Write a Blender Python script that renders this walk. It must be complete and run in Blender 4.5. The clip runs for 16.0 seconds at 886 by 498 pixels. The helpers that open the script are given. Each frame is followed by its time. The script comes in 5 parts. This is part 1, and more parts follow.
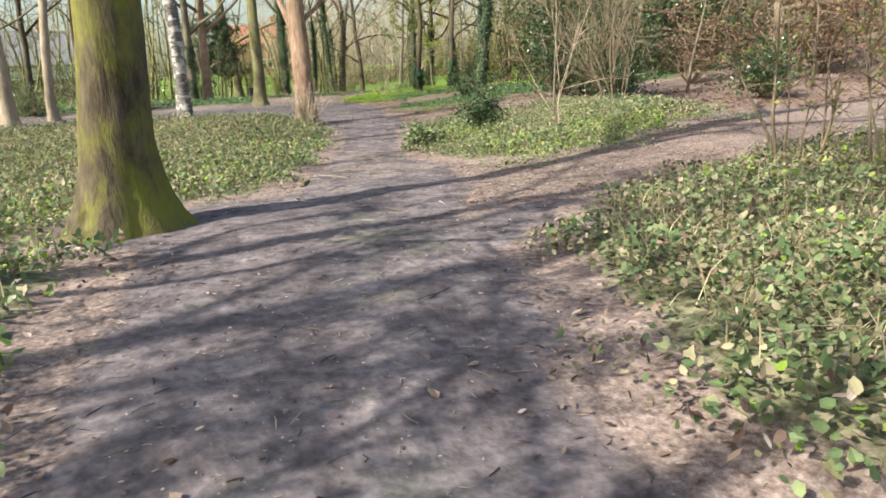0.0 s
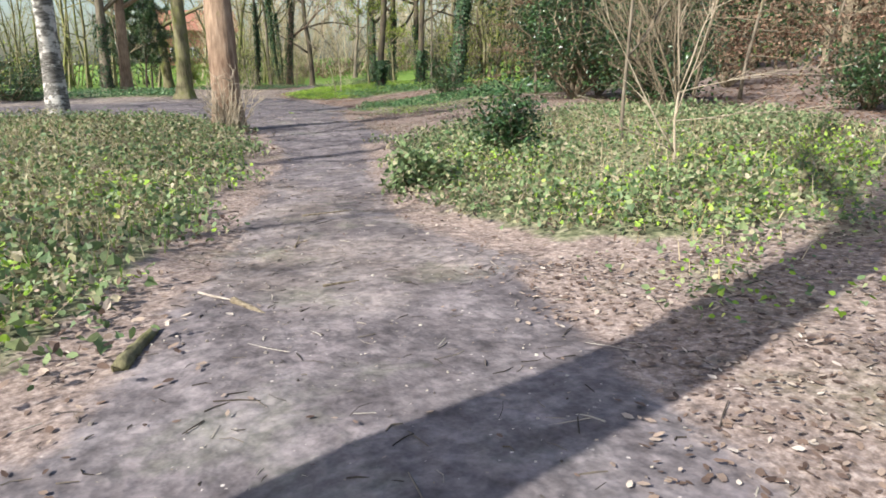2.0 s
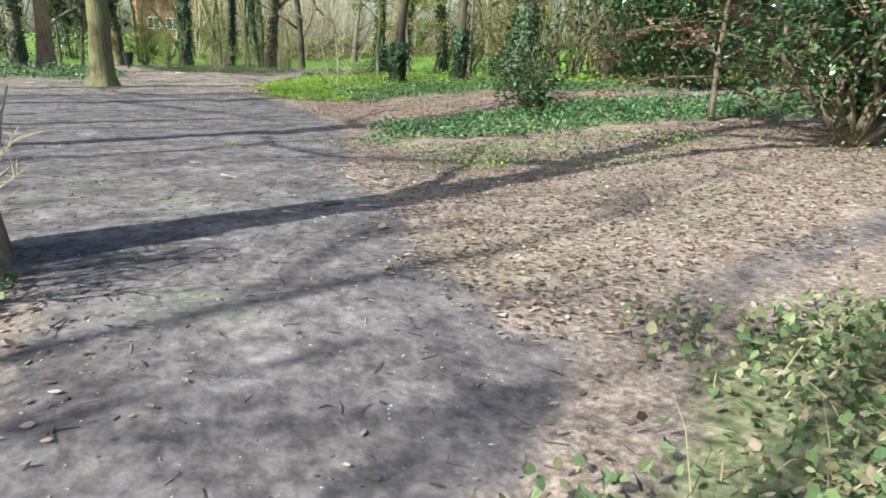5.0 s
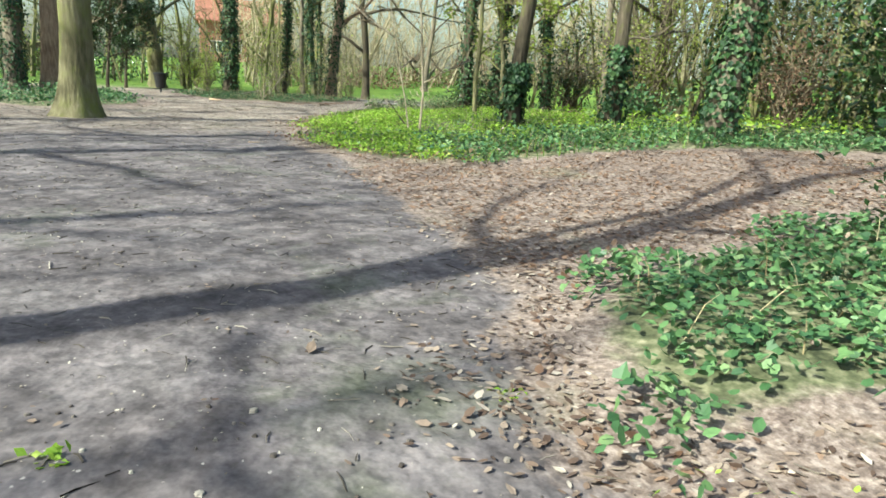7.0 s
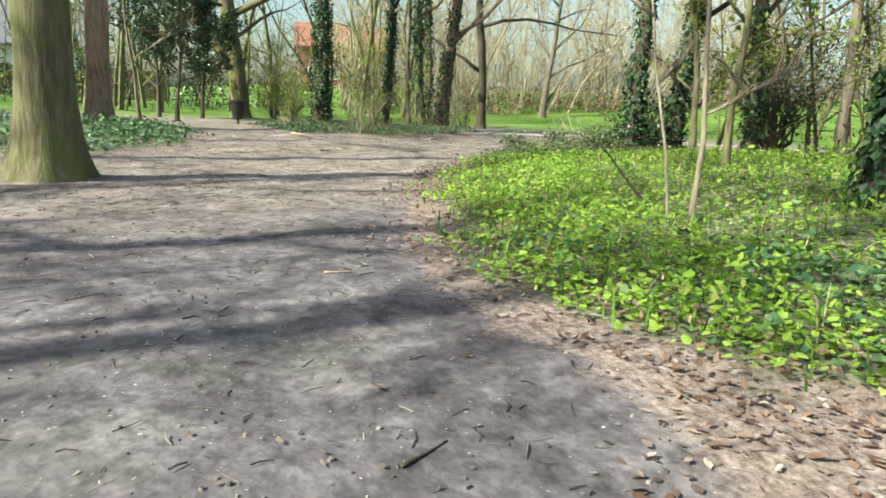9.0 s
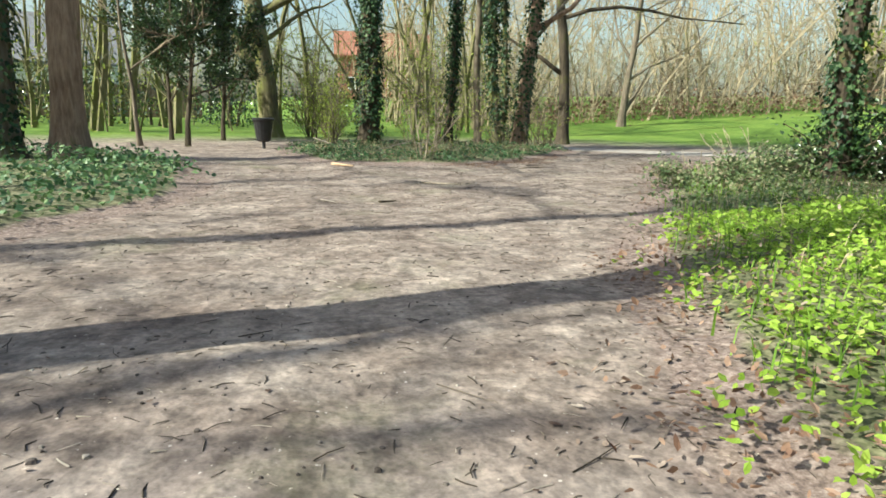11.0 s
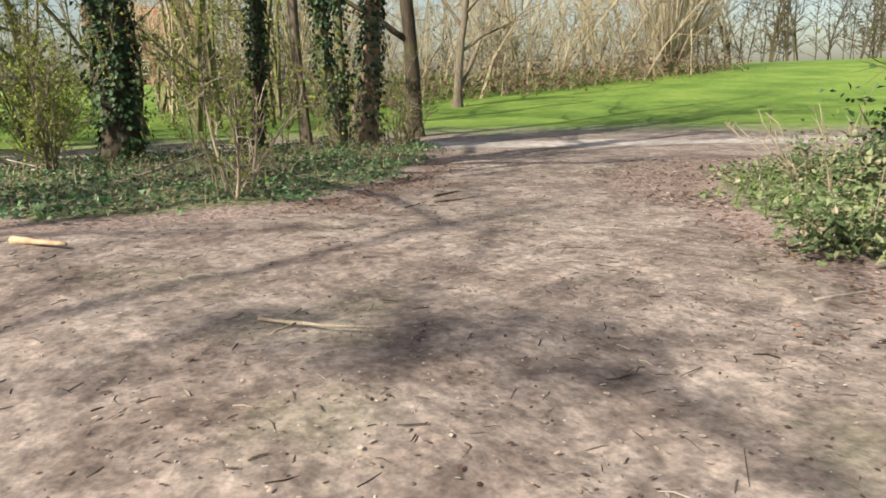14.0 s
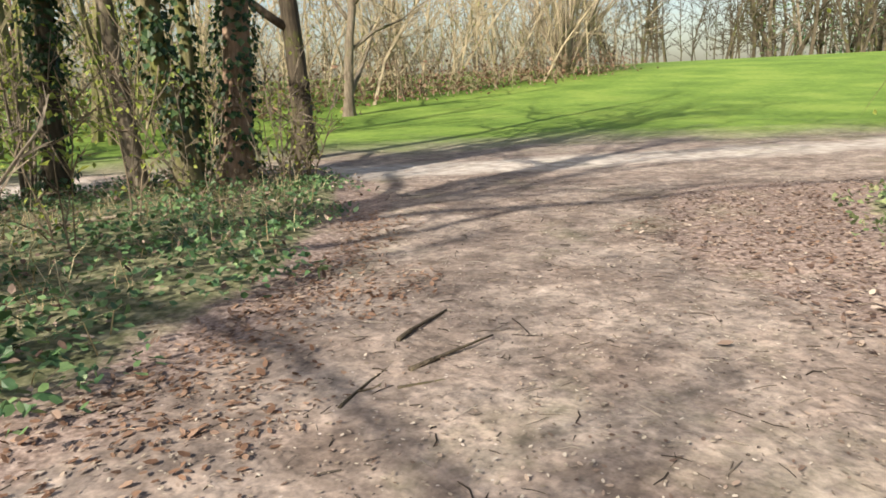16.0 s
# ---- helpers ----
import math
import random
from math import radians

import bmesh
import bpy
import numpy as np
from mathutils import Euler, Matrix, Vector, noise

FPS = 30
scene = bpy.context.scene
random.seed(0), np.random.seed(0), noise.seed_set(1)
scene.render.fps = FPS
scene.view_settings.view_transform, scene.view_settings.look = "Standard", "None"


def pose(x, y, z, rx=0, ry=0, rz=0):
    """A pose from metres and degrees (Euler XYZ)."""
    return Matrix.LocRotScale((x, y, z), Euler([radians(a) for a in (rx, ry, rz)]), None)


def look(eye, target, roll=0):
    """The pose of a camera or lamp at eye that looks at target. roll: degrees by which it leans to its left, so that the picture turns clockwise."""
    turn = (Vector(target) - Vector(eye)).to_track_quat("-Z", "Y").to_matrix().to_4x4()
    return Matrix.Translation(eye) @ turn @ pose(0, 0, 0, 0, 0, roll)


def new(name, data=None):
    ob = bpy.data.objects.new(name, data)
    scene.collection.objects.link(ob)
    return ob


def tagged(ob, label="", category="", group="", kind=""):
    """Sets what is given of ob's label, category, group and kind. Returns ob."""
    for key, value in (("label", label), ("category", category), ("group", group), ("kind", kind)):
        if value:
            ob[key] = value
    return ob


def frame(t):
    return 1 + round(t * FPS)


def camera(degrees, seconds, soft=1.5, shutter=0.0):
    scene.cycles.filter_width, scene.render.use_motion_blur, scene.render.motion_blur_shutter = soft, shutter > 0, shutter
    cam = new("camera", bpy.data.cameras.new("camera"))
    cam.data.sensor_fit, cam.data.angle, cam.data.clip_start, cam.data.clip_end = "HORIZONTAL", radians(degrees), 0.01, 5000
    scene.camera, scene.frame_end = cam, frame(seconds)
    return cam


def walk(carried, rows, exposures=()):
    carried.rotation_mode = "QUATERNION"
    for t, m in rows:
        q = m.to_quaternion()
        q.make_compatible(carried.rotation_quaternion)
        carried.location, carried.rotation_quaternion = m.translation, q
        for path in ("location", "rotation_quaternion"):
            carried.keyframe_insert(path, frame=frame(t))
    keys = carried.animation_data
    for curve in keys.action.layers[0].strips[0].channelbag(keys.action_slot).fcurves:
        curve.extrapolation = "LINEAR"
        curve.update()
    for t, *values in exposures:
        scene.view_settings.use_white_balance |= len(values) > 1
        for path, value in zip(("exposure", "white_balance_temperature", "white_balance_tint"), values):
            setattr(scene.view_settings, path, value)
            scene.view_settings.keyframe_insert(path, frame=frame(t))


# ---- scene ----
SECONDS = 16.0
cam = camera(68.0, SECONDS, soft=1.7, shutter=0.0)

# seconds, eye, target, roll
PATH = [
    (0, (0.0, 0.0, 1.181), (0.943, 1.686, 0.663), -2.4),
    (0.5, (0.426, 1.06, 1.169), (1.437, 2.708, 0.656), -2.2),
    (1, (0.889, 2.118, 1.146), (1.947, 3.736, 0.63), -1.4),
    (1.5, (1.372, 3.186, 1.099), (2.44, 4.794, 0.579), -0.7),
    (2, (1.84, 4.319, 1.066), (2.912, 5.923, 0.537), -0.6),
    (2.5, (2.334, 5.448, 1.027), (3.409, 7.045, 0.486), -0.4),
    (3, (2.885, 6.6, 0.977), (3.966, 8.189, 0.425), -0.1),
    (3.2, (3.11, 7.072, 0.97), (4.192, 8.658, 0.41), -0.1),
    (5.3, (5.512, 12.186, 1.138), (6.607, 13.762, 0.573), 2.4),
    (5.5, (5.743, 12.701, 1.134), (6.836, 14.28, 0.576), 2.4),
    (6, (6.321, 14.03, 1.09), (7.401, 15.628, 0.561), 3.2),
    (6.5, (6.843, 15.372, 1.049), (7.878, 17.006, 0.542), 3.9),
    (7, (7.315, 16.711, 1.016), (8.284, 18.391, 0.527), 3.6),
    (7.5, (7.734, 18.041, 1.007), (8.64, 19.757, 0.525), 3.1),
    (8, (8.09, 19.334, 0.986), (8.934, 21.088, 0.527), 3.4),
    (8.5, (8.38, 20.609, 0.986), (9.164, 22.394, 0.538), 3.2),
    (9, (8.599, 21.856, 1.001), (9.327, 23.667, 0.564), 2.8),
    (9.5, (8.814, 23.079, 0.989), (9.498, 24.91, 0.563), 2.6),
    (10, (8.996, 24.229, 1.017), (9.642, 26.074, 0.597), 2.5),
    (10.2, (9.057, 24.64, 1.021), (9.684, 26.493, 0.607), 2.0),
    (12.3, (9.613, 28.501, 1.097), (10.303, 30.324, 0.65), -1.3),
    (12.5, (9.69, 28.848, 1.096), (10.434, 30.648, 0.642), -1.6),
    (13, (9.935, 29.693, 1.078), (10.821, 31.424, 0.609), -1.9),
    (13.5, (10.248, 30.527, 1.071), (11.272, 32.178, 0.597), -1.7),
    (14, (10.624, 31.316, 1.075), (11.757, 32.895, 0.605), -0.9),
    (14.5, (11.035, 32.067, 1.085), (12.247, 33.59, 0.626), -0.1),
    (15, (11.474, 32.819, 1.077), (12.734, 34.303, 0.62), 0.0),
    (15.5, (11.905, 33.554, 1.066), (13.218, 34.991, 0.609), -0.5),
    (16, (12.374, 34.264, 1.061), (13.768, 35.622, 0.599), -2.0),
]
walk(cam, [(t, look(eye, target, roll)) for t, eye, target, roll in PATH],
     [(0, 1.0, 6400, 8), (2.4, 0.93, 5800, 8), (3, 1.03, 5650, 8), (5.5, 0.97, 5800, -6), (6, 0.96, 5850, -7), (6.5, 1.18, 5850, -8), (7.5, 1.0, 5950, -6), (9, 1.03, 6050, -5), (10, 0.94, 6050, -3), (12.5, 0.79, 6350, 4), (14, 0.64, 6550, 10), (15.5, 0.72, 6600, 11), (16, 0.78, 6700, 11)])

# ---- light ----
SUN_EL = radians(38)
SUN_AZ = radians(264)          # clockwise from +y, towards the sun
world = bpy.data.worlds.new("world")
scene.world = world
world.use_nodes = True
wn = world.node_tree.nodes
wl = world.node_tree.links
sky = wn.new("ShaderNodeTexSky")
sky.sky_type = "NISHITA"
sky.sun_disc = False
sky.sun_elevation = SUN_EL
sky.sun_rotation = SUN_AZ
sky.dust_density = 3.0
sky.air_density = 1.2
wn["Background"].inputs["Strength"].default_value = 0.115
wl.new(sky.outputs["Color"], wn["Background"].inputs["Color"])
sun_dir = Vector((math.sin(SUN_AZ) * math.cos(SUN_EL), math.cos(SUN_AZ) * math.cos(SUN_EL), math.sin(SUN_EL)))
sun_lamp = bpy.data.lights.new("sun", "SUN")
sun_lamp.energy = 5.0
sun_lamp.angle = radians(0.6)
sun_lamp.color = (1.0, 0.93, 0.83)
sun_ob = new("sun", sun_lamp)
sun_ob.matrix_world = look(sun_dir * 60, (0, 0, 0))


# ---- materials ----
class Nodes:
    def __init__(self, name, rough=0.9, spec=0.25):
        self.mat = bpy.data.materials.new(name)
        self.mat.use_nodes = True
        self.n = self.mat.node_tree.nodes
        self.l = self.mat.node_tree.links
        self.b = self.n["Principled BSDF"]
        self.b.inputs["Roughness"].default_value = rough
        self.b.inputs["Specular IOR Level"].default_value = spec

    def add(self, kind, **values):
        node = self.n.new(kind)
        for key, value in values.items():
            node.inputs[key].default_value = value
        return node

    def coords(self, stretch=(1, 1, 1)):
        tc = self.n.new("ShaderNodeTexCoord")
        mp = self.n.new("ShaderNodeMapping")
        mp.inputs["Scale"].default_value = stretch
        self.l.new(tc.outputs["Object"], mp.inputs["Vector"])
        return mp.outputs["Vector"]

    def noise(self, vec, scale, detail=4.0, rough=0.6):
        t = self.add("ShaderNodeTexNoise", Scale=scale, Detail=detail, Roughness=rough)
        self.l.new(vec, t.inputs["Vector"])
        return t.outputs["Fac"]

    def ramp(self, fac, stops):
        r = self.n.new("ShaderNodeValToRGB")
        el = r.color_ramp.elements
        while len(el) < len(stops):
            el.new(0.5)
        for e, (p, c) in zip(el, stops):
            e.position, e.color = p, (*c, 1)
        self.l.new(fac, r.inputs["Fac"])
        return r.outputs["Color"]

    def mix(self, fac, a, b, blend="MIX"):
        m = self.n.new("ShaderNodeMix")
        m.data_type, m.blend_type = "RGBA", blend
        if isinstance(fac, (int, float)):
            m.inputs[0].default_value = fac
        else:
            self.l.new(fac, m.inputs[0])
        for sock, v in ((m.inputs[6], a), (m.inputs[7], b)):
            if isinstance(v, tuple):
                sock.default_value = (*v, 1)
            else:
                self.l.new(v, sock)
        return m.outputs[2]

    def bump(self, height, strength=0.5, distance=0.02):
        bp = self.add("ShaderNodeBump", Strength=strength, Distance=distance)
        self.l.new(height, bp.inputs["Height"])
        self.l.new(bp.outputs["Normal"], self.b.inputs["Normal"])

    def color(self, out):
        self.l.new(out, self.b.inputs["Base Color"])
        return self.mat


def bark(name, dark, mid, light, moss=0.0, ridge=1.0, moss_col=(0.10, 0.12, 0.02)):
    k = Nodes(name, 0.92, 0.15)
    v = k.coords((9 * ridge, 9 * ridge, 1.6))
    a = k.noise(v, 2.2, 6, 0.65)
    big = k.noise(k.coords(), 1.3, 3)
    col = k.ramp(a, [(0.32, dark), (0.52, mid), (0.72, light)])
    col = k.mix(0.35, col, k.ramp(big, [(0.35, dark), (0.65, light)]))
    if moss > 0:
        m = k.noise(k.coords((1, 1, 0.5)), 2.6, 6, 0.7)
        g = k.ramp(m, [(0.62 - 0.3 * moss, (0, 0, 0)), (0.75 - 0.25 * moss, (1, 1, 1))])
        col = k.mix(g, col, moss_col)
    k.bump(a, 0.9, 0.03)
    return k.color(col)


def leafy(name, stops, rough=0.5, spec=0.4, trans=0.25):
    """Leaves: each one its own tone, with light shining through."""
    k = Nodes(name, rough, spec)
    geo = k.n.new("ShaderNodeNewGeometry")
    col = k.ramp(geo.outputs["Random Per Island"], stops)
    fine = k.noise(k.coords(), 35.0, 3)
    col = k.mix(0.25, col, k.ramp(fine, [(0.3, (0.02, 0.03, 0.01)), (0.7, (0.6, 0.6, 0.4))]), "OVERLAY")
    k.color(col)
    if trans > 0:
        tr = k.n.new("ShaderNodeBsdfTranslucent")
        k.l.new(col, tr.inputs["Color"])
        ms = k.n.new("ShaderNodeMixShader")
        ms.inputs["Fac"].default_value = trans
        k.l.new(k.b.outputs[0], ms.inputs[1])
        k.l.new(tr.outputs[0], ms.inputs[2])
        k.l.new(ms.outputs[0], k.n["Material Output"].inputs["Surface"])
    return k.mat


def plain(name, a, b, scale=8.0, rough=0.8, spec=0.3, bump=0.3, metal=0.0):
    k = Nodes(name, rough, spec)
    k.b.inputs["Metallic"].default_value = metal
    f = k.noise(k.coords(), scale, 5)
    k.bump(f, bump, 0.01)
    return k.color(k.ramp(f, [(0.3, a), (0.7, b)]))


def ground_material():
    k = Nodes("earth_and_litter", 0.95, 0.15)
    v = k.coords()
    zone = k.n.new("ShaderNodeVertexColor")
    zone.layer_name = "zone"
    sep = k.n.new("ShaderNodeSeparateColor")
    k.l.new(zone.outputs["Color"], sep.inputs["Color"])
    fine = k.noise(v, 38, 5, 0.7)
    mid = k.noise(v, 5.5, 4, 0.55)
    big = k.noise(v, 0.9, 4)
    grit = k.n.new("ShaderNodeTexVoronoi")
    grit.inputs["Scale"].default_value = 34
    k.l.new(v, grit.inputs["Vector"])
    blot = k.noise(v, 2.4, 6, 0.62)
    clod = k.noise(v, 15, 3, 0.6)
    warp = k.noise(v, 0.7, 4, 0.6)
    dirt = k.ramp(blot, [(0.34, (0.090, 0.077, 0.078)), (0.5, (0.132, 0.113, 0.114)), (0.66, (0.178, 0.155, 0.154))])
    dirt = k.mix(0.38, dirt, k.ramp(mid, [(0.34, (0.16, 0.155, 0.155)), (0.5, (0.5, 0.5, 0.5)), (0.66, (0.84, 0.82, 0.81))]), "OVERLAY")
    dirt = k.mix(0.36, dirt, k.ramp(clod, [(0.36, (0.10, 0.09, 0.085)), (0.5, (0.5, 0.49, 0.485)), (0.64, (0.88, 0.86, 0.84))]), "OVERLAY")
    dirt = k.mix(0.2, dirt, k.ramp(fine, [(0.36, (0.15, 0.14, 0.14)), (0.5, (0.5, 0.5, 0.5)), (0.64, (0.85, 0.84, 0.83))]), "OVERLAY")
    sand = k.ramp(blot, [(0.34, (0.165, 0.13, 0.108)), (0.5, (0.228, 0.186, 0.156)), (0.66, (0.30, 0.252, 0.212))])
    sand = k.mix(0.36, sand, k.ramp(mid, [(0.34, (0.2, 0.19, 0.185)), (0.5, (0.5, 0.5, 0.5)), (0.66, (0.82, 0.81, 0.80))]), "OVERLAY")
    sand = k.mix(0.36, sand, k.ramp(clod, [(0.36, (0.12, 0.105, 0.095)), (0.5, (0.5, 0.49, 0.48)), (0.64, (0.88, 0.86, 0.83))]), "OVERLAY")
    sand = k.mix(0.3, sand, k.ramp(fine, [(0.36, (0.15, 0.14, 0.14)), (0.5, (0.5, 0.5, 0.5)), (0.64, (0.85, 0.84, 0.83))]), "OVERLAY")
    dmix = k.n.new("ShaderNodeMath")
    dmix.operation = "MULTIPLY_ADD"
    k.l.new(warp, dmix.inputs[0])
    dmix.inputs[1].default_value = 0.9
    k.l.new(zone.outputs["Alpha"], dmix.inputs[2])
    dirt = k.mix(k.ramp(dmix.outputs[0], [(0.62, (0, 0, 0)), (1.0, (1, 1, 1))]), dirt, sand)
    # palest earth: pale gravel of the crossing, lightened further to paint its sunlit strips
    pale = k.n.new("ShaderNodeMapRange")
    pale.inputs[1].default_value, pale.inputs[2].default_value = 1.6, 2.3
    k.l.new(dmix.outputs[0], pale.inputs[0])
    dirt = k.mix(pale.outputs[0], dirt, k.ramp(mid, [(0.34, (0.27, 0.235, 0.20)), (0.66, (0.50, 0.45, 0.39))]))
    chip = k.ramp(grit.outputs["Distance"], [(0.14, (1, 1, 1)), (0.22, (0, 0, 0))])
    rare = k.ramp(k.noise(v, 17, 3, 0.7), [(0.60, (0, 0, 0)), (0.64, (1, 1, 1))])
    chips = k.mix(1.0, chip, rare, "MULTIPLY")
    dirt = k.mix(chips, dirt, (0.50, 0.44, 0.39))
    # dry leaf litter
    flake = k.noise(k.coords((1, 1, 1)), 30, 3, 0.75)
    litter = k.ramp(flake, [(0.34, (0.066, 0.047, 0.042)), (0.46, (0.175, 0.128, 0.108)), (0.56, (0.29, 0.222, 0.19)), (0.68, (0.46, 0.375, 0.325))])
    litter = k.mix(0.35, litter, k.ramp(mid, [(0.3, (0.08, 0.058, 0.048)), (0.7, (0.36, 0.28, 0.225))]))
    # soil under the ground cover
    under = k.ramp(clod, [(0.3, (0.045, 0.05, 0.026)), (0.46, (0.11, 0.115, 0.06)), (0.56, (0.18, 0.175, 0.10)), (0.72, (0.31, 0.28, 0.18))])
    # mown meadow; broad dark patches give varied greens and some painted shade
    mead = k.ramp(mid, [(0.3, (0.075, 0.135, 0.02)), (0.5, (0.125, 0.205, 0.032)), (0.7, (0.19, 0.28, 0.05))])
    mead = k.mix(0.5, mead, k.ramp(k.noise(v, 0.35, 5, 0.65), [(0.36, (0.055, 0.105, 0.018)), (0.5, (0.125, 0.20, 0.035)), (0.64, (0.22, 0.29, 0.06))]))
    # ragged borders between the zones
    def ragged(sock, scale=3.2, lo=0.80, hi=1.0):
        off = k.n.new("ShaderNodeMath")
        off.operation = "MULTIPLY_ADD"
        k.l.new(k.noise(v, scale, 6, 0.7), off.inputs[0])
        off.inputs[1].default_value = 0.9
        k.l.new(sock, off.inputs[2])
        rng_ = k.n.new("ShaderNodeMapRange")
        rng_.inputs[1].default_value, rng_.inputs[2].default_value = lo, hi
        k.l.new(off.outputs[0], rng_.inputs[0])
        return rng_.outputs[0]
    col = k.mix(ragged(sep.outputs[1]), dirt, litter)
    col = k.mix(ragged(sep.outputs[0]), col, under)
    col = k.mix(ragged(sep.outputs[2], 0.9, 0.5, 1.35), col, mead)
    hm = k.n.new("ShaderNodeMath")
    hm.operation = "ADD"
    k.l.new(k.noise(v, 19, 2, 0.5), hm.inputs[0])
    k.l.new(k.noise(v, 6, 3, 0.5), hm.inputs[1])
    lumps = k.n.new("ShaderNodeTexVoronoi")
    lumps.feature = "SMOOTH_F1"
    lumps.inputs["Scale"].default_value = 11
    lumps.inputs["Smoothness"].default_value = 0.5
    warped = k.n.new("ShaderNodeVectorMath")
    warped.operation = "MULTIPLY_ADD"
    wob = k.n.new("ShaderNodeTexNoise")
    wob.inputs["Scale"].default_value = 6
    k.l.new(v, wob.inputs["Vector"])
    k.l.new(wob.outputs["Color"], warped.inputs[0])
    warped.inputs[1].default_value = (0.22, 0.22, 0.22)
    k.l.new(v, warped.inputs[2])
    k.l.new(warped.outputs[0], lumps.inputs["Vector"])
    hl = k.n.new("ShaderNodeMath")
    hl.operation = "MULTIPLY_ADD"
    k.l.new(lumps.outputs["Distance"], hl.inputs[0])
    hl.inputs[1].default_value = -0.8
    k.l.new(hm.outputs[0], hl.inputs[2])
    k.bump(hl.outputs[0], 0.32, 0.035)
    return k.color(col)


M_GROUND = ground_material()
M_MOSSY = bark("mossy_bark", (0.035, 0.028, 0.018), (0.10, 0.08, 0.05), (0.20, 0.165, 0.105), 0.62, 0.7, (0.18, 0.18, 0.035))
M_GREY = bark("grey_brown_bark", (0.07, 0.055, 0.04), (0.17, 0.14, 0.10), (0.32, 0.27, 0.20), 0.25)
M_PINK = bark("warm_bark", (0.12, 0.075, 0.05), (0.30, 0.20, 0.135), (0.46, 0.34, 0.24), 0.1)
M_DARK = bark("dark_bark", (0.03, 0.025, 0.018), (0.08, 0.065, 0.045), (0.16, 0.13, 0.09), 0.3)
M_OLIVE = bark("lichened_bark", (0.07, 0.065, 0.035), (0.17, 0.15, 0.08), (0.32, 0.28, 0.17), 0.5, 1.0, (0.16, 0.17, 0.05))
M_PALE = bark("pale_twig_bark", (0.20, 0.16, 0.11), (0.38, 0.31, 0.22), (0.56, 0.48, 0.36), 0.0, 2.0)
M_TWIG = bark("twig_bark", (0.08, 0.06, 0.04), (0.19, 0.15, 0.10), (0.34, 0.28, 0.19), 0.0, 2.0)
M_HAZE = bark("hedge_twigs", (0.21, 0.17, 0.105), (0.39, 0.325, 0.205), (0.56, 0.48, 0.32), 0.0, 2.0)


def birch_material():
    k = Nodes("birch_bark", 0.75, 0.2)
    a = k.noise(k.coords((3.5, 3.5, 5.0)), 1.1, 4, 0.6)
    f = k.noise(k.coords((6, 6, 30)), 1.5, 4)
    col = k.ramp(a, [(0.43, (0.58, 0.54, 0.48)), (0.50, (0.04, 0.034, 0.027))])
    col = k.mix(0.3, col, k.ramp(f, [(0.35, (0.10, 0.085, 0.07)), (0.6, (0.66, 0.62, 0.56))]))
    k.bump(a, 0.6, 0.03)
    return k.color(col)


M_BIRCH = birch_material()
M_IVY = leafy("ivy_leaves", [(0.0, (0.04, 0.095, 0.04)), (0.45, (0.085, 0.17, 0.068)), (0.8, (0.15, 0.255, 0.10)), (1.0, (0.24, 0.33, 0.15))], 0.48, 0.35, 0.2)
M_CLIMB = leafy("climbing_ivy_leaves", [(0.0, (0.012, 0.032, 0.012)), (0.5, (0.03, 0.068, 0.024)), (0.85, (0.06, 0.115, 0.04)), (1.0, (0.13, 0.19, 0.08))], 0.5, 0.3, 0.12)
M_WITHER = leafy("withered_bramble_leaves", [(0.0, (0.11, 0.10, 0.055)), (0.4, (0.20, 0.185, 0.10)), (0.75, (0.29, 0.26, 0.155)), (1.0, (0.42, 0.375, 0.25))], 0.7, 0.2, 0.25)
M_HERB = leafy("fresh_herb_leaves", [(0.0, (0.19, 0.32, 0.03)), (0.5, (0.35, 0.52, 0.065)), (0.9, (0.50, 0.64, 0.12)), (1.0, (0.52, 0.52, 0.17))], 0.55, 0.28, 0.45)
M_MIXED = leafy("bramble_and_ivy_leaves", [(0.0, (0.075, 0.12, 0.052)), (0.3, (0.13, 0.185, 0.08)), (0.6, (0.20, 0.265, 0.12)), (0.8, (0.28, 0.325, 0.16)), (0.88, (0.34, 0.32, 0.19)), (1.0, (0.42, 0.355, 0.25))], 0.55, 0.28, 0.25)
M_DRY = leafy("dry_fallen_leaves", [(0.0, (0.07, 0.044, 0.036)), (0.35, (0.175, 0.118, 0.094)), (0.7, (0.30, 0.222, 0.18)), (0.92, (0.41, 0.325, 0.27)), (1.0, (0.56, 0.48, 0.42))], 0.8, 0.15, 0.1)
M_RUST = leafy("rusty_beech_leaves", [(0.0, (0.125, 0.068, 0.045)), (0.5, (0.255, 0.152, 0.105)), (1.0, (0.40, 0.27, 0.20))], 0.7, 0.2, 0.25)
M_CHIP = leafy("pale_chips", [(0.0, (0.16, 0.125, 0.10)), (0.4, (0.29, 0.24, 0.195)), (0.8, (0.42, 0.36, 0.30)), (1.0, (0.58, 0.52, 0.45))], 0.85, 0.15, 0.05)
M_HOLLY = leafy("holly_leaves", [(0.0, (0.012, 0.03, 0.010)), (0.5, (0.028, 0.065, 0.018)), (0.85, (0.06, 0.12, 0.035)), (1.0, (0.14, 0.20, 0.08))], 0.3, 0.5, 0.08)
M_BUDS = leafy("opening_spring_leaves", [(0.0, (0.16, 0.21, 0.035)), (0.5, (0.27, 0.33, 0.06)), (1.0, (0.42, 0.46, 0.11))], 0.55, 0.3, 0.4)
M_STRAW = leafy("dead_grass_and_stems", [(0.0, (0.22, 0.17, 0.09)), (0.5, (0.40, 0.32, 0.19)), (1.0, (0.58, 0.50, 0.34))], 0.8, 0.2, 0.15)
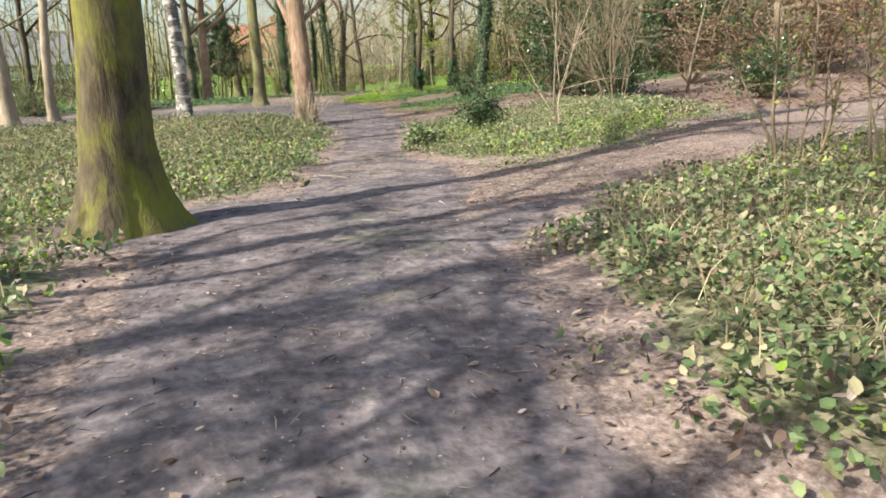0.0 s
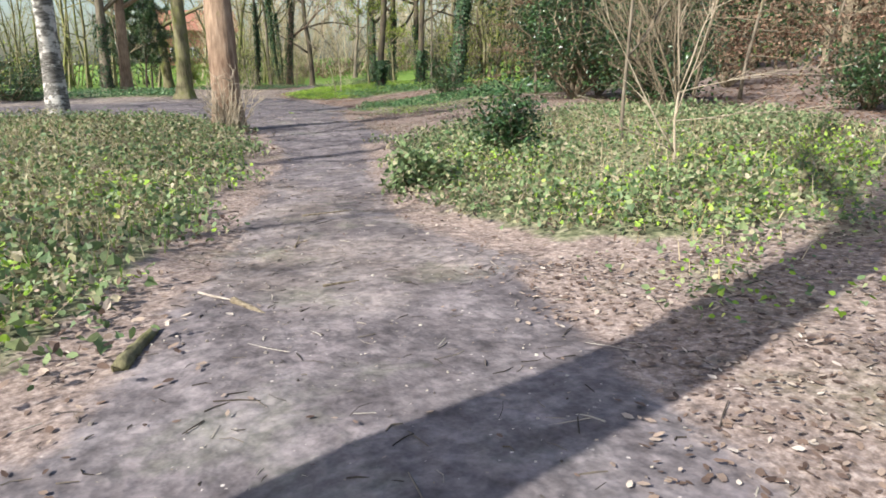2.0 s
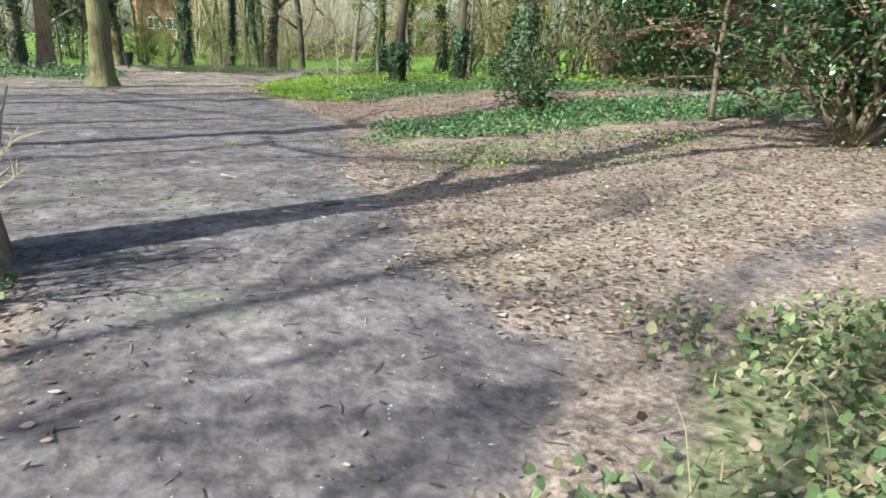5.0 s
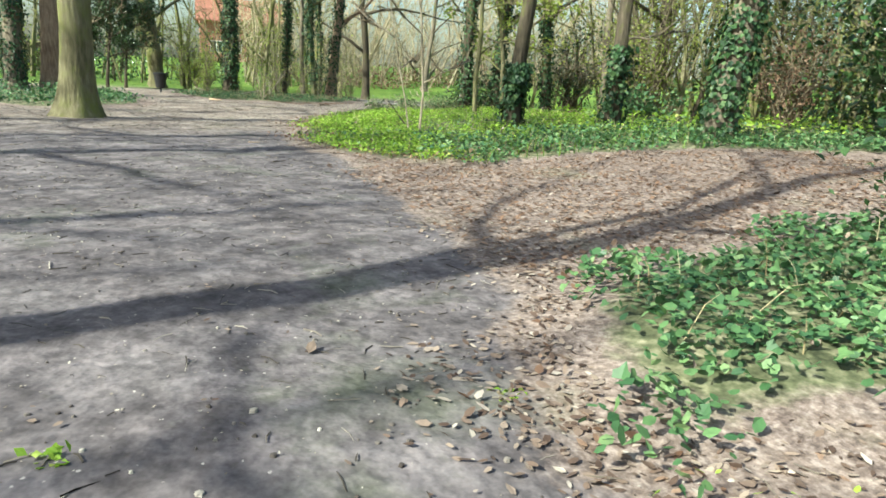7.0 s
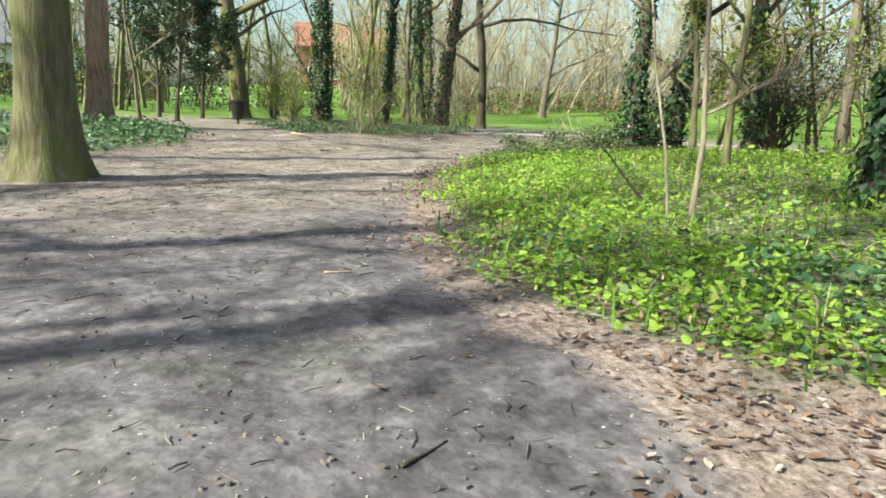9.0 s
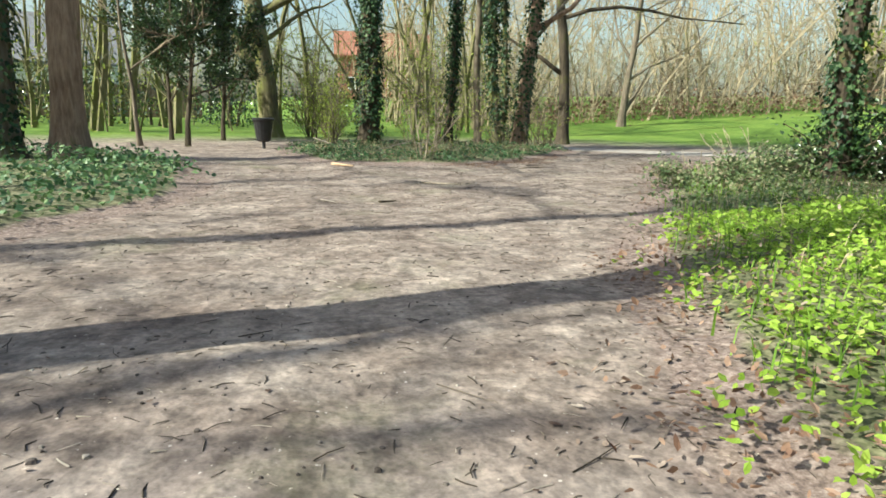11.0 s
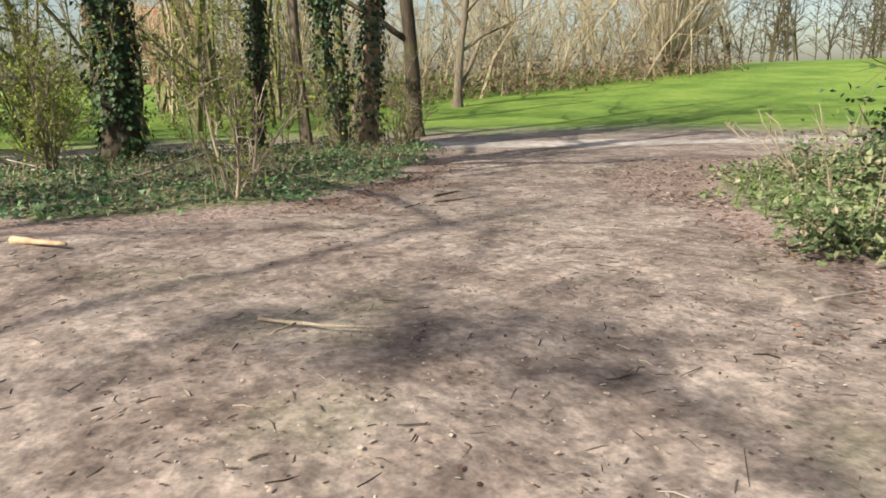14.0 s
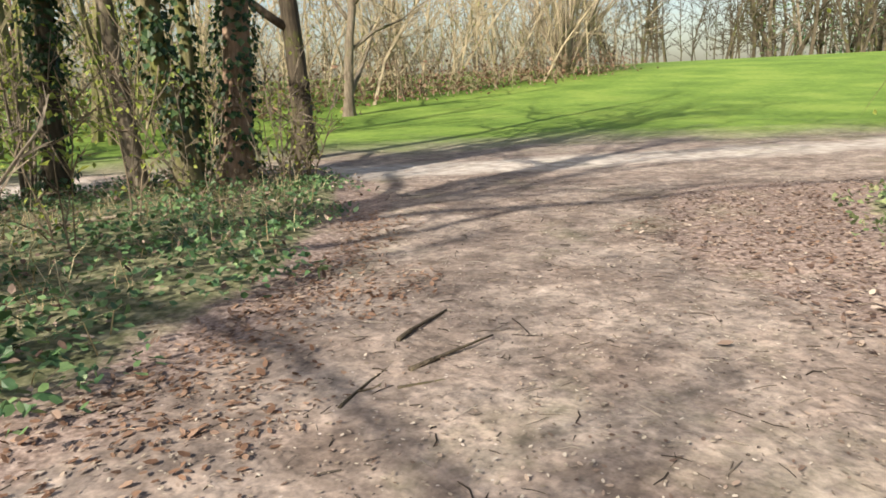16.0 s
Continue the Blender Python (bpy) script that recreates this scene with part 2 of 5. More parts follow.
M_GRASS = leafy("grass_blades", [(0.0, (0.07, 0.15, 0.02)), (0.5, (0.14, 0.26, 0.03)), (1.0, (0.25, 0.38, 0.06))], 0.55, 0.3, 0.3)
M_BLACK = plain("black_plastic", (0.008, 0.008, 0.009), (0.02, 0.02, 0.022), 14, 0.45, 0.5, 0.1)
M_STEEL = plain("dull_steel", (0.06, 0.06, 0.065), (0.12, 0.12, 0.12), 20, 0.5, 0.5, 0.1, 0.6)
M_CUT = plain("split_wood", (0.34, 0.22, 0.13), (0.58, 0.42, 0.27), 12, 0.8, 0.2, 0.4)
M_BONE = plain("bleached_wood", (0.20, 0.165, 0.13), (0.42, 0.36, 0.30), 16, 0.8, 0.2, 0.4)
M_STONE = plain("grey_stone", (0.13, 0.12, 0.10), (0.28, 0.26, 0.22), 10, 0.9, 0.2, 0.6)
M_WALL = plain("rendered_wall", (0.62, 0.60, 0.56), (0.76, 0.74, 0.70), 3, 0.9, 0.2, 0.2)
M_BRICK = plain("red_brickwork", (0.26, 0.11, 0.075), (0.40, 0.20, 0.14), 9, 0.9, 0.2, 0.4)
M_TILE = plain("clay_roof_tiles", (0.22, 0.09, 0.06), (0.38, 0.18, 0.12), 6, 0.9, 0.2, 0.5)
M_SLATE = plain("grey_roof", (0.12, 0.12, 0.13), (0.24, 0.24, 0.25), 6, 0.8, 0.3, 0.4)
M_FENCE = plain("weathered_fence_boards", (0.085, 0.06, 0.042), (0.19, 0.14, 0.10), 7, 0.9, 0.2, 0.4)
M_FRAME = plain("white_paint", (0.66, 0.66, 0.64), (0.8, 0.8, 0.78), 4, 0.5, 0.4, 0.05)
M_GLASS = plain("dark_window_glass", (0.02, 0.024, 0.028), (0.035, 0.04, 0.045), 2, 0.08, 0.6, 0.0)


# ---- building helpers ----
class Mesh:
    """Collects vertices and faces for one object."""

    def __init__(self):
        self.v, self.f = [], []

    def tube(self, pts, radii, sides=6, cap=True):
        base = len(self.v)
        pts = [Vector(p) for p in pts]
        ref = Vector((0.31, 0.87, 0.38))
        for i, p in enumerate(pts):
            d = (pts[min(i + 1, len(pts) - 1)] - pts[max(i - 1, 0)]).normalized()
            if abs(d.dot(ref)) > 0.95:
                ref = Vector((0.9, -0.3, 0.2))
            a = d.cross(ref).normalized()
            b = d.cross(a)
            for s in range(sides):
                w = 2 * math.pi * s / sides
                self.v.append(p + (a * math.cos(w) + b * math.sin(w)) * radii[i])
        for i in range(len(pts) - 1):
            for s in range(sides):
                t = (s + 1) % sides
                self.f.append((base + i * sides + s, base + i * sides + t, base + (i + 1) * sides + t, base + (i + 1) * sides + s))
        if cap:
            self.f.append(tuple(base + s for s in range(sides))[::-1])
            self.f.append(tuple(base + (len(pts) - 1) * sides + s for s in range(sides)))

    def sliver(self, p, q, r):
        """A hair-thin tapering twig."""
        d = (q - p).normalized()
        a = d.cross(Vector((0.31, 0.87, 0.38))).normalized()
        base = len(self.v)
        c = d.cross(a)
        self.v += [p + a * r, p + (c * 0.87 - a * 0.5) * r, p - (c * 0.87 + a * 0.5) * r, q]
        self.f += [(base, base + 1, base + 3), (base + 1, base + 2, base + 3), (base + 2, base, base + 3)]

    def box(self, lo, hi, m=None):
        base = len(self.v)
        for x in (lo[0], hi[0]):
            for y in (lo[1], hi[1]):
                for z in (lo[2], hi[2]):
                    p = Vector((x, y, z))
                    self.v.append(m @ p if m else p)
        for q in ((0, 1, 3, 2), (4, 6, 7, 5), (0, 4, 5, 1), (2, 3, 7, 6), (0, 2, 6, 4), (1, 5, 7, 3)):
            self.f.append(tuple(base + i for i in q))

    def curled(self, p, u, w, n, length, width, curl, skew=0.0):
        """A dry oval leaf with raised edges and a curled tip."""
        base = len(self.v)
        for a, c, h in ((0.0, 0.0, 0.0), (0.28, 0.46, 0.5), (0.72, 0.38, 0.8), (1.0, 0.0, 1.0), (0.72, -0.34, 0.5), (0.28, -0.46, 0.7)):
            self.v.append(p + u * ((a + 0.35 * skew * c) * length) + w * ((c + skew * a * a * 0.6) * width) + n * (h * curl * length))
        self.f += [(base, base + 3, base + 2, base + 1), (base, base + 5, base + 4, base + 3)]

    def leaf(self, p, u, w, n, length, width, lobes=False):
        """A leaf at p that points along u, w across, n its face; folded a little along the rib."""
        base = len(self.v)
        up = n * (0.18 * width)
        if lobes:
            prof = ((0.0, 0.0), (-0.08, 0.55), (0.35, 0.62), (0.5, 0.34), (1.0, 0.0), (0.5, -0.34), (0.35, -0.62), (-0.08, -0.55))
            for a, b in prof:
                self.v.append(p + u * (a * length) + w * (b * width) + up * (1.6 * abs(b)))
            self.f += [(base, base + 3, base + 2, base + 1), (base, base + 4, base + 3), (base, base + 5, base + 4), (base, base + 7, base + 6, base + 5)]
        else:
            for a, b in ((0.0, 0.0), (0.45, 0.5), (1.0, 0.0), (0.45, -0.5)):
                self.v.append(p + u * (a * length) + w * (b * width) + up * (2 * abs(b)))
            self.f += [(base, base + 2, base + 1), (base, base + 3, base + 2)]

    def data(self, name, material, smooth=False):
        me = bpy.data.meshes.new(name)
        me.from_pydata([tuple(p) for p in self.v], [], self.f)
        me.materials.append(material)
        if smooth:
            me.polygons.foreach_set("use_smooth", [True] * len(me.polygons))
        me.update()
        return me


def part(name, mesh, material, parent, label="", smooth=False):
    ob = new(name, mesh.data(name, material, smooth))
    ob.parent = parent
    if label:
        ob["label"] = label
    return ob


def thing(name, at, label, category, group="", kind=""):
    ob = new(name)
    ob.location = at
    ob.empty_display_size = 0.1
    return tagged(ob, label, category, group, kind)


def single(name, mesh, material, label, category, group="", kind="", at=(0, 0, 0), smooth=False):
    ob = new(name, mesh.data(name, material, smooth))
    ob.location = at
    return tagged(ob, label, category, group, kind)


def smoothstep(a, b, v):
    t = np.clip((v - a) / (b - a), 0, 1)
    return t * t * (3 - 2 * t)


def height(x, y):
    """The lie of the land."""
    z = 0.20 - 0.17 * smoothstep(3.5, 9, y) + 0.13 * smoothstep(10.5, 15.5, y)
    off = x - np.interp(y, (0, 5.4, 12.7, 19.3, 24.2, 28.8, 32), (0, 2.3, 5.7, 8.1, 9.0, 9.7, 11.0))
    z = z + 0.30 * smoothstep(1.0, 5.5, off) * smoothstep(2.5, 8, y) * (1 - smoothstep(27, 32.5, y))
    u = (x - 14) * 0.62 + (y - 38) * 0.78
    z = z + 1.9 * smoothstep(6, 40, u) * smoothstep(8, 28, x)
    w = (x - 20) * 0.85 + (y - 37) * 0.25
    z = z + 1.5 * smoothstep(14, 70, w) * smoothstep(24, 40, y)
    z = z + 2.5 * smoothstep(13, 40, x) * (1 - smoothstep(14, 26, y))
    return z


BUMPS = ((1.7, 2.3, 0.3, 0.012), (-3.1, 2.2, 1.9, 0.009), (5.3, 4.7, 4.0, 0.006), (7.9, -6.1, 2.2, 0.005), (13.1, 9.7, 0.7, 0.003))


def at_ground(x, y, dz=0.0):
    z = float(height(x, y)) + dz
    if abs(x) < 40 and -10 < y < 70:
        for ax, ay, ph, amp in BUMPS:
            z += amp * math.sin(ax * x + ay * y + ph) * math.cos(0.7 * ay * x - 0.9 * ax * y + 2 * ph)
    return Vector((x, y, z))


def inside(poly, x, y):
    x, y = np.asarray(x, float), np.asarray(y, float)
    res = np.zeros(x.shape, bool)
    for (x0, y0), (x1, y1) in zip(poly, poly[1:] + poly[:1]):
        if y0 != y1:
            res ^= ((y0 > y) != (y1 > y)) & (x < (x1 - x0) * (y - y0) / (y1 - y0) + x0)
    return res


def edge_distance(poly, x, y):
    """Metres inside the outline (negative outside)."""
    x, y = np.asarray(x, float), np.asarray(y, float)
    best = np.full(x.shape, 1e9)
    for (x0, y0), (x1, y1) in zip(poly, poly[1:] + poly[:1]):
        dx, dy = x1 - x0, y1 - y0
        t = np.clip(((x - x0) * dx + (y - y0) * dy) / (dx * dx + dy * dy), 0, 1)
        best = np.minimum(best, np.hypot(x - x0 - t * dx, y - y0 - t * dy))
    return np.where(inside(poly, x, y), best, -best)


# ---- plan: the ground cover beside the path ----
LEFT_BANK = [(-0.6, 0.6), (-0.25, 2.6), (0.1, 4.3), (-0.5, 5.2), (0.4, 6.3), (1.68, 6.25), (2.6, 8.0), (3.46, 9.8), (4.02, 11.0), (4.6, 12.3),
             (5.05, 14.3), (4.9, 16.0), (3.4, 18.7), (-2, 19.8), (-9, 20.4), (-14, 15), (-11, 9), (-15, 4), (-9, -1), (-3, -2.5), (-0.8, -1)]
NEAR_IVY = [(1.2, -0.6), (1.35, 1.2), (1.8, 2.05), (2.2, 2.9), (2.8, 3.3), (3.85, 3.95), (5.5, 4.1), (7.1, 4.5), (16, 3.2), (16, -4), (1.2, -3)]
RIGHT_BANK = [(4.2, 6.9), (4.31, 8.2), (4.5, 8.8), (5.3, 10.6), (6.1, 12.3), (7.2, 12.9), (10.3, 12.6), (11.2, 11.0), (10.8, 9.0), (9.4, 7.0), (6.3, 6.0), (4.9, 6.2)]
LITTER_D = [(9.4, 7.0), (10.8, 9.0), (11.2, 11.0), (10.3, 12.6), (12, 14), (22, 14.5), (22, 6.5)]
IVY_TONGUE = [(8.45, 17.7), (8.84, 18.6), (9.6, 19.1), (11.6, 19.05), (16, 18.8), (22, 18.6), (22, 15.8), (16, 15.9), (11.4, 16.3), (10.1, 17.0), (9.4, 17.35), (8.8, 17.55)]
BRIGHT_BANK = [(9.9, 23.9), (9.85, 24.7), (10.05, 25.6), (10.63, 27.6), (11.8, 29.8), (12.85, 31.1), (15.1, 34.0), (15.7, 34.5), (16.4, 35.1), (18.2, 35.6),
               (20.5, 34.2), (27, 30), (27, 20.4), (16, 20.9), (12.3, 22.1), (11.1, 22.3), (10.35, 22.95)]
LEFT_ISLE = [(8.83, 32.9), (8.95, 33.5), (8.75, 36.6), (8.0, 38.4), (4, 39.3), (-8, 38), (-8, 31), (6, 30.9), (7.6, 30.5)]
MID_ISLE = [(10.35, 39.4), (10.45, 37.5), (10.8, 36.7), (12.7, 36.2), (13.2, 36.5), (14.2, 37.0), (15.7, 38.4), (16.7, 39.7), (17.1, 41.3), (15.6, 41.9), (12.5, 41.9), (10.5, 41.3)]
MEADOW = [(17.4, 43.3), (19.8, 41.7), (22.5, 40.2), (24.4, 37.3), (29, 33), (60, 10), (400, -50), (400, 300), (-300, 300), (-300, 43), (-10, 42.3), (8, 43.2), (13, 43.6)]
LITTER_A = [(2.4, 3.9), (3.2, 5.0), (3.9, 6.6), (6, 6.2), (20, 7.6), (20, 3), (5.5, 4.1), (3.2, 4.0)]
SEEDLINGS = [(7.85, 15.7), (8.0, 16.4), (8.45, 17.5), (9.1, 17.2), (10.2, 16.6), (11.5, 15.7), (10.5, 14.6), (8.9, 14.9)]
SPARSE = [(3.6, 5.35), (4.1, 6.3), (4.5, 7.0), (7, 6.8), (9.5, 6.8), (9.5, 6.0), (6, 5.6)]
LITTER_B = [(6.8, 13.2), (7.15, 14.5), (7.5, 15.5), (7.62, 16.3), (7.84, 16.7), (8.42, 17.6), (8.9, 18.8), (22, 19), (22, 13.4)]
# brown litter at the corner; its darker ground also paints in tree shade
LITTER_SHADE = [(15.1, 34.4), (15.6, 35.5), (16.4, 36.2), (18.0, 36.7), (19.2, 35.6), (16.6, 34.4)]
LITTER_C = [(9.0, 19.0), (9.25, 19.9), (9.7, 22.2), (9.95, 23.7), (12, 22.4), (22, 21), (22, 19), (11, 19)]
WOOD_EAST = [(14, -30), (18, 14), (22, 32), (27, 29), (60, 9), (400, -60), (400, -300), (14, -300)]
WOOD_WEST = [(-3, -300), (-2, -4), (-7, 8), (-9, 19.8), (-40, 18), (-300, 10), (-300, -300)]
WOOD_NORTH = [(-7, 31), (-20, 29.5), (-60, 31), (-300, 33), (-300, 42), (-60, 42), (-7, 39)]
CROSSING = [(12.5, 43.0), (16.4, 40.0), (19, 38.2), (22, 36.2), (31, 30), (32, 31.5), (23, 37.6), (19.6, 39.9), (17.2, 41.8), (14, 44)]
GREEN = (LEFT_BANK, NEAR_IVY, RIGHT_BANK, IVY_TONGUE, BRIGHT_BANK, LEFT_ISLE, MID_ISLE)


def build_ground():
    def axis(lo, hi, step, far):
        mid = np.arange(lo, hi + 1e-6, step)
        out = [hi]
        d = step
        while out[-1] < far:
            d *= 1.22
            out.append(out[-1] + d)
        low = [lo]
        d = step
        while low[-1] > -far:
            d *= 1.22
            low.append(low[-1] - d)
        return np.concatenate([np.array(low[1:][::-1]), mid, np.array(out[1:])])
    xs, ys = axis(-3.0, 18.0, 0.14, 900), axis(-1.0, 40.0, 0.14, 900)
    X, Y = np.meshgrid(xs, ys)
    Z = height(X, Y)
    near = (np.abs(X) < 40) & (Y > -10) & (Y < 70)
    rough = np.zeros(X.shape)
    for ax, ay, ph, amp in BUMPS:
        rough += amp * np.sin(ax * X + ay * Y + ph) * np.cos(0.7 * ay * X - 0.9 * ax * Y + 2 * ph)
    Z = Z + rough * near
    green = np.full(X.shape, -9.0)
    for poly in GREEN:
        green = np.maximum(green, edge_distance(poly, X, Y))
    lit = np.maximum(np.full(X.shape, -9.0), green + 0.10)
    for poly in (LITTER_A, LITTER_B, LITTER_C, LITTER_D, LITTER_SHADE, WOOD_EAST, WOOD_WEST, WOOD_NORTH):
        lit = np.maximum(lit, edge_distance(poly, X, Y))
    mead = edge_distance(MEADOW, X, Y)
    Z = Z + 0.05 * smoothstep(-0.1, 0.6, green) * near
    # paler earth: real tan soil, started early to paint a sunlit strip; crossing likewise
    dry = np.maximum(0.75 * smoothstep(24.5, 29.5, Y) * (X < 40), 1.9 * smoothstep(-0.5, 0.5, edge_distance(CROSSING, X, Y)))
    # weaker band of the same paler earth between y 5.5 and 12
    dry = np.maximum(dry, 0.27 * (1 - smoothstep(9, 12, Y)) * smoothstep(5.5, 7.5, Y))
    zone = np.stack([smoothstep(-0.1, 0.6, green), smoothstep(-0.45, 0.35, lit), smoothstep(-1.6, 4.2, mead), dry], -1)
    ny, nx = X.shape
    me = bpy.data.meshes.new("ground")
    verts = np.stack([X, Y, Z], -1).reshape(-1, 3)
    i = np.arange(nx * ny).reshape(ny, nx)
    faces = np.stack([i[:-1, :-1], i[:-1, 1:], i[1:, 1:], i[1:, :-1]], -1).reshape(-1, 4)
    me.from_pydata(verts.tolist(), [], faces.tolist())
    attr = me.color_attributes.new("zone", "FLOAT_COLOR", "POINT")
    attr.data.foreach_set("color", zone.reshape(-1).astype(np.float32))
    me.materials.append(M_GROUND)
    me.polygons.foreach_set("use_smooth", [True] * len(me.polygons))
    me.update()
    tagged(new("ground", me), "bare trodden earth path with leaf litter, ground cover and meadow", "ground", kind="structure")


build_ground()


# ---- scattered growth ----
def frame_at(rng, tilt):
    """A random leaf frame: along, across, face; tilt in radians from lying flat."""
    a = rng.uniform(0, 2 * math.pi)
    t = rng.gauss(0, tilt)
    r = rng.gauss(0, tilt)
    u = Vector((math.cos(a) * math.cos(t), math.sin(a) * math.cos(t), math.sin(t)))
    w = Vector((-math.sin(a), math.cos(a), 0))
    n = u.cross(w)
    w = (w * math.cos(r) + n * math.sin(r)).normalized()
    return u, w, u.cross(w)


def scatter(name, poly, box, per_m2, size, top, material, label, category, seed, lobes=False, tilt=0.5, margin=0.0, clump=0.0, fade=0.35, keep=None, band=99.0):
    rng = random.Random(seed)
    x0, y0, x1, y1 = box
    count = int((x1 - x0) * (y1 - y0) * per_m2)
    nr = np.random.RandomState(seed)
    xs, ys = nr.uniform(x0, x1, count), nr.uniform(y0, y1, count)
    d = edge_distance(poly, xs, ys) + margin
    d = d + 0.16 * np.sin(xs * 4.1 + ys * 1.7) + 0.10 * np.sin(ys * 9.3 - xs * 5.1)
    ok = (d > nr.uniform(0, fade, count)) & (d < band)
    if keep:
        ok &= keep(xs, ys)
    m = Mesh()
    for x, y, dd in zip(xs[ok], ys[ok], d[ok]):
        patch = noise.noise(Vector((x * 1.1, y * 1.1, seed * 3.7)))
        if patch < -0.55 + clump + rng.uniform(-0.25, 0.25):
            continue
        lift = rng.random() ** 1.4 * top * min(1.0, 0.25 + dd * 0.9) * (0.65 + 0.6 * patch + 0.35)
        s = rng.uniform(*size)
        u, w, n = frame_at(rng, tilt if top > 0.03 else tilt * 0.5)
        if top > 0.03 and dd > 1.7 and rng.random() > 0.34:
            continue
        at = at_ground(x, y, 0.055 + max(0.0, lift) if top > 0.03 else 0.004 + rng.uniform(0, 0.008))
        if n.z < 0:
            n = -n
        if material in (M_DRY, M_RUST, M_CHIP):
            m.curled(at, u, w, n, s, s * rng.uniform(0.35, 0.75), rng.uniform(-0.04, 0.28 if top > 0.03 else 0.13), rng.uniform(-0.5, 0.5))
        else:
            if lobes and rng.random() < 0.25:
                m.leaf(at, u, w, n, s * 1.1, s * rng.uniform(0.7, 1.0), True)
            else:
                m.curled(at, u, w, n, s, s * rng.uniform(0.55, 0.9), rng.uniform(-0.2, 0.25))
    return single(name, m, material, label, category, kind="stuff")


def blades(name, poly, box, per_m2, length, material, label, category, seed, margin=0.0, lean=0.5, width=0.006, clump=0.0):
    rng = random.Random(seed)
    nr = np.random.RandomState(seed)
    x0, y0, x1, y1 = box
    count = int((x1 - x0) * (y1 - y0) * per_m2)
    xs, ys = nr.uniform(x0, x1, count), nr.uniform(y0, y1, count)
    ok = edge_distance(poly, xs, ys) + margin > nr.uniform(0, 0.5, count)
    m = Mesh()
    for x, y in zip(xs[ok], ys[ok]):
        if noise.noise(Vector((x * 0.9, y * 0.9, seed))) < clump - 0.4 + rng.uniform(-0.2, 0.2):
            continue
        h = rng.uniform(*length)
        a = rng.uniform(0, 6.283)
        off = Vector((math.cos(a), math.sin(a), 0)) * h * rng.uniform(0.1, lean)
        side = Vector((-math.sin(a), math.cos(a), 0)) * width * rng.uniform(0.7, 1.3)
        p = at_ground(x, y, 0.03)
        mid = p + off * 0.35 + Vector((0, 0, h * 0.6))
        tip = p + off + Vector((0, 0, h * rng.uniform(0.75, 1.0)))
        b = len(m.v)
        m.v += [p - side, p + side, mid + side * 0.7, mid - side * 0.7, tip]
        m.f += [(b, b + 1, b + 2, b + 3), (b + 3, b + 2, b + 4)]
    return single(name, m, material, label, category, kind="stuff")


# ---- trees ----
def bend(rng, start, direction, length, steps, wander, lift=0.0):
    pts, p, d = [Vector(start)], Vector(start), Vector(direction).normalized()
    for _ in range(steps):
        d = (d + Vector((rng.gauss(0, wander), rng.gauss(0, wander), rng.gauss(0, wander) + lift))).normalized()
        p = p + d * (length / steps)
        pts.append(p.copy())
    return pts


def along(pts, t):
    f = t * (len(pts) - 1)
    i = min(int(f), len(pts) - 2)
    return pts[i].lerp(pts[i + 1], f - i), (pts[i + 1] - pts[i]).normalized()


def trunk_mesh(rng, pts, r0, r1, sides, flare, ripple):
    """A tapering trunk with fluted root flare and an uneven outline."""
    m = Mesh()
    ph = [rng.uniform(0, 6.28) for _ in range(4)]
    nr = len(pts)
    h0 = pts[0].z
    for i, p in enumerate(pts):
        t = i / (nr - 1)
        r = r0 + (r1 - r0) * t
        z = p.z - h0
        fl = flare * math.exp(-max(z, 0) / 0.28)
        for s in range(sides):
            a = 2 * math.pi * s / sides
            lobes = 0.5 + 0.5 * math.cos(5 * a + ph[0]) * math.cos(2 * a + ph[1])
            rr = r * (1 + fl * (0.35 + 1.1 * lobes) + ripple * (math.sin(3 * a + ph[2] + z * 0.9) + 0.7 * math.sin(7 * a + ph[3] - z * 1.7) + 0.9 * math.sin(2 * a + 3.1 * z + ph[1])))
            m.v.append(Vector((p.x + rr * math.cos(a), p.y + rr * math.sin(a), p.z)))
    for i in range(nr - 1):
        for s in range(sides):
            t = (s + 1) % sides
            m.f.append((i * sides + s, i * sides + t, (i + 1) * sides + t, (i + 1) * sides + s))
    m.f.append(tuple((nr - 1) * sides + s for s in range(sides)))
    return m


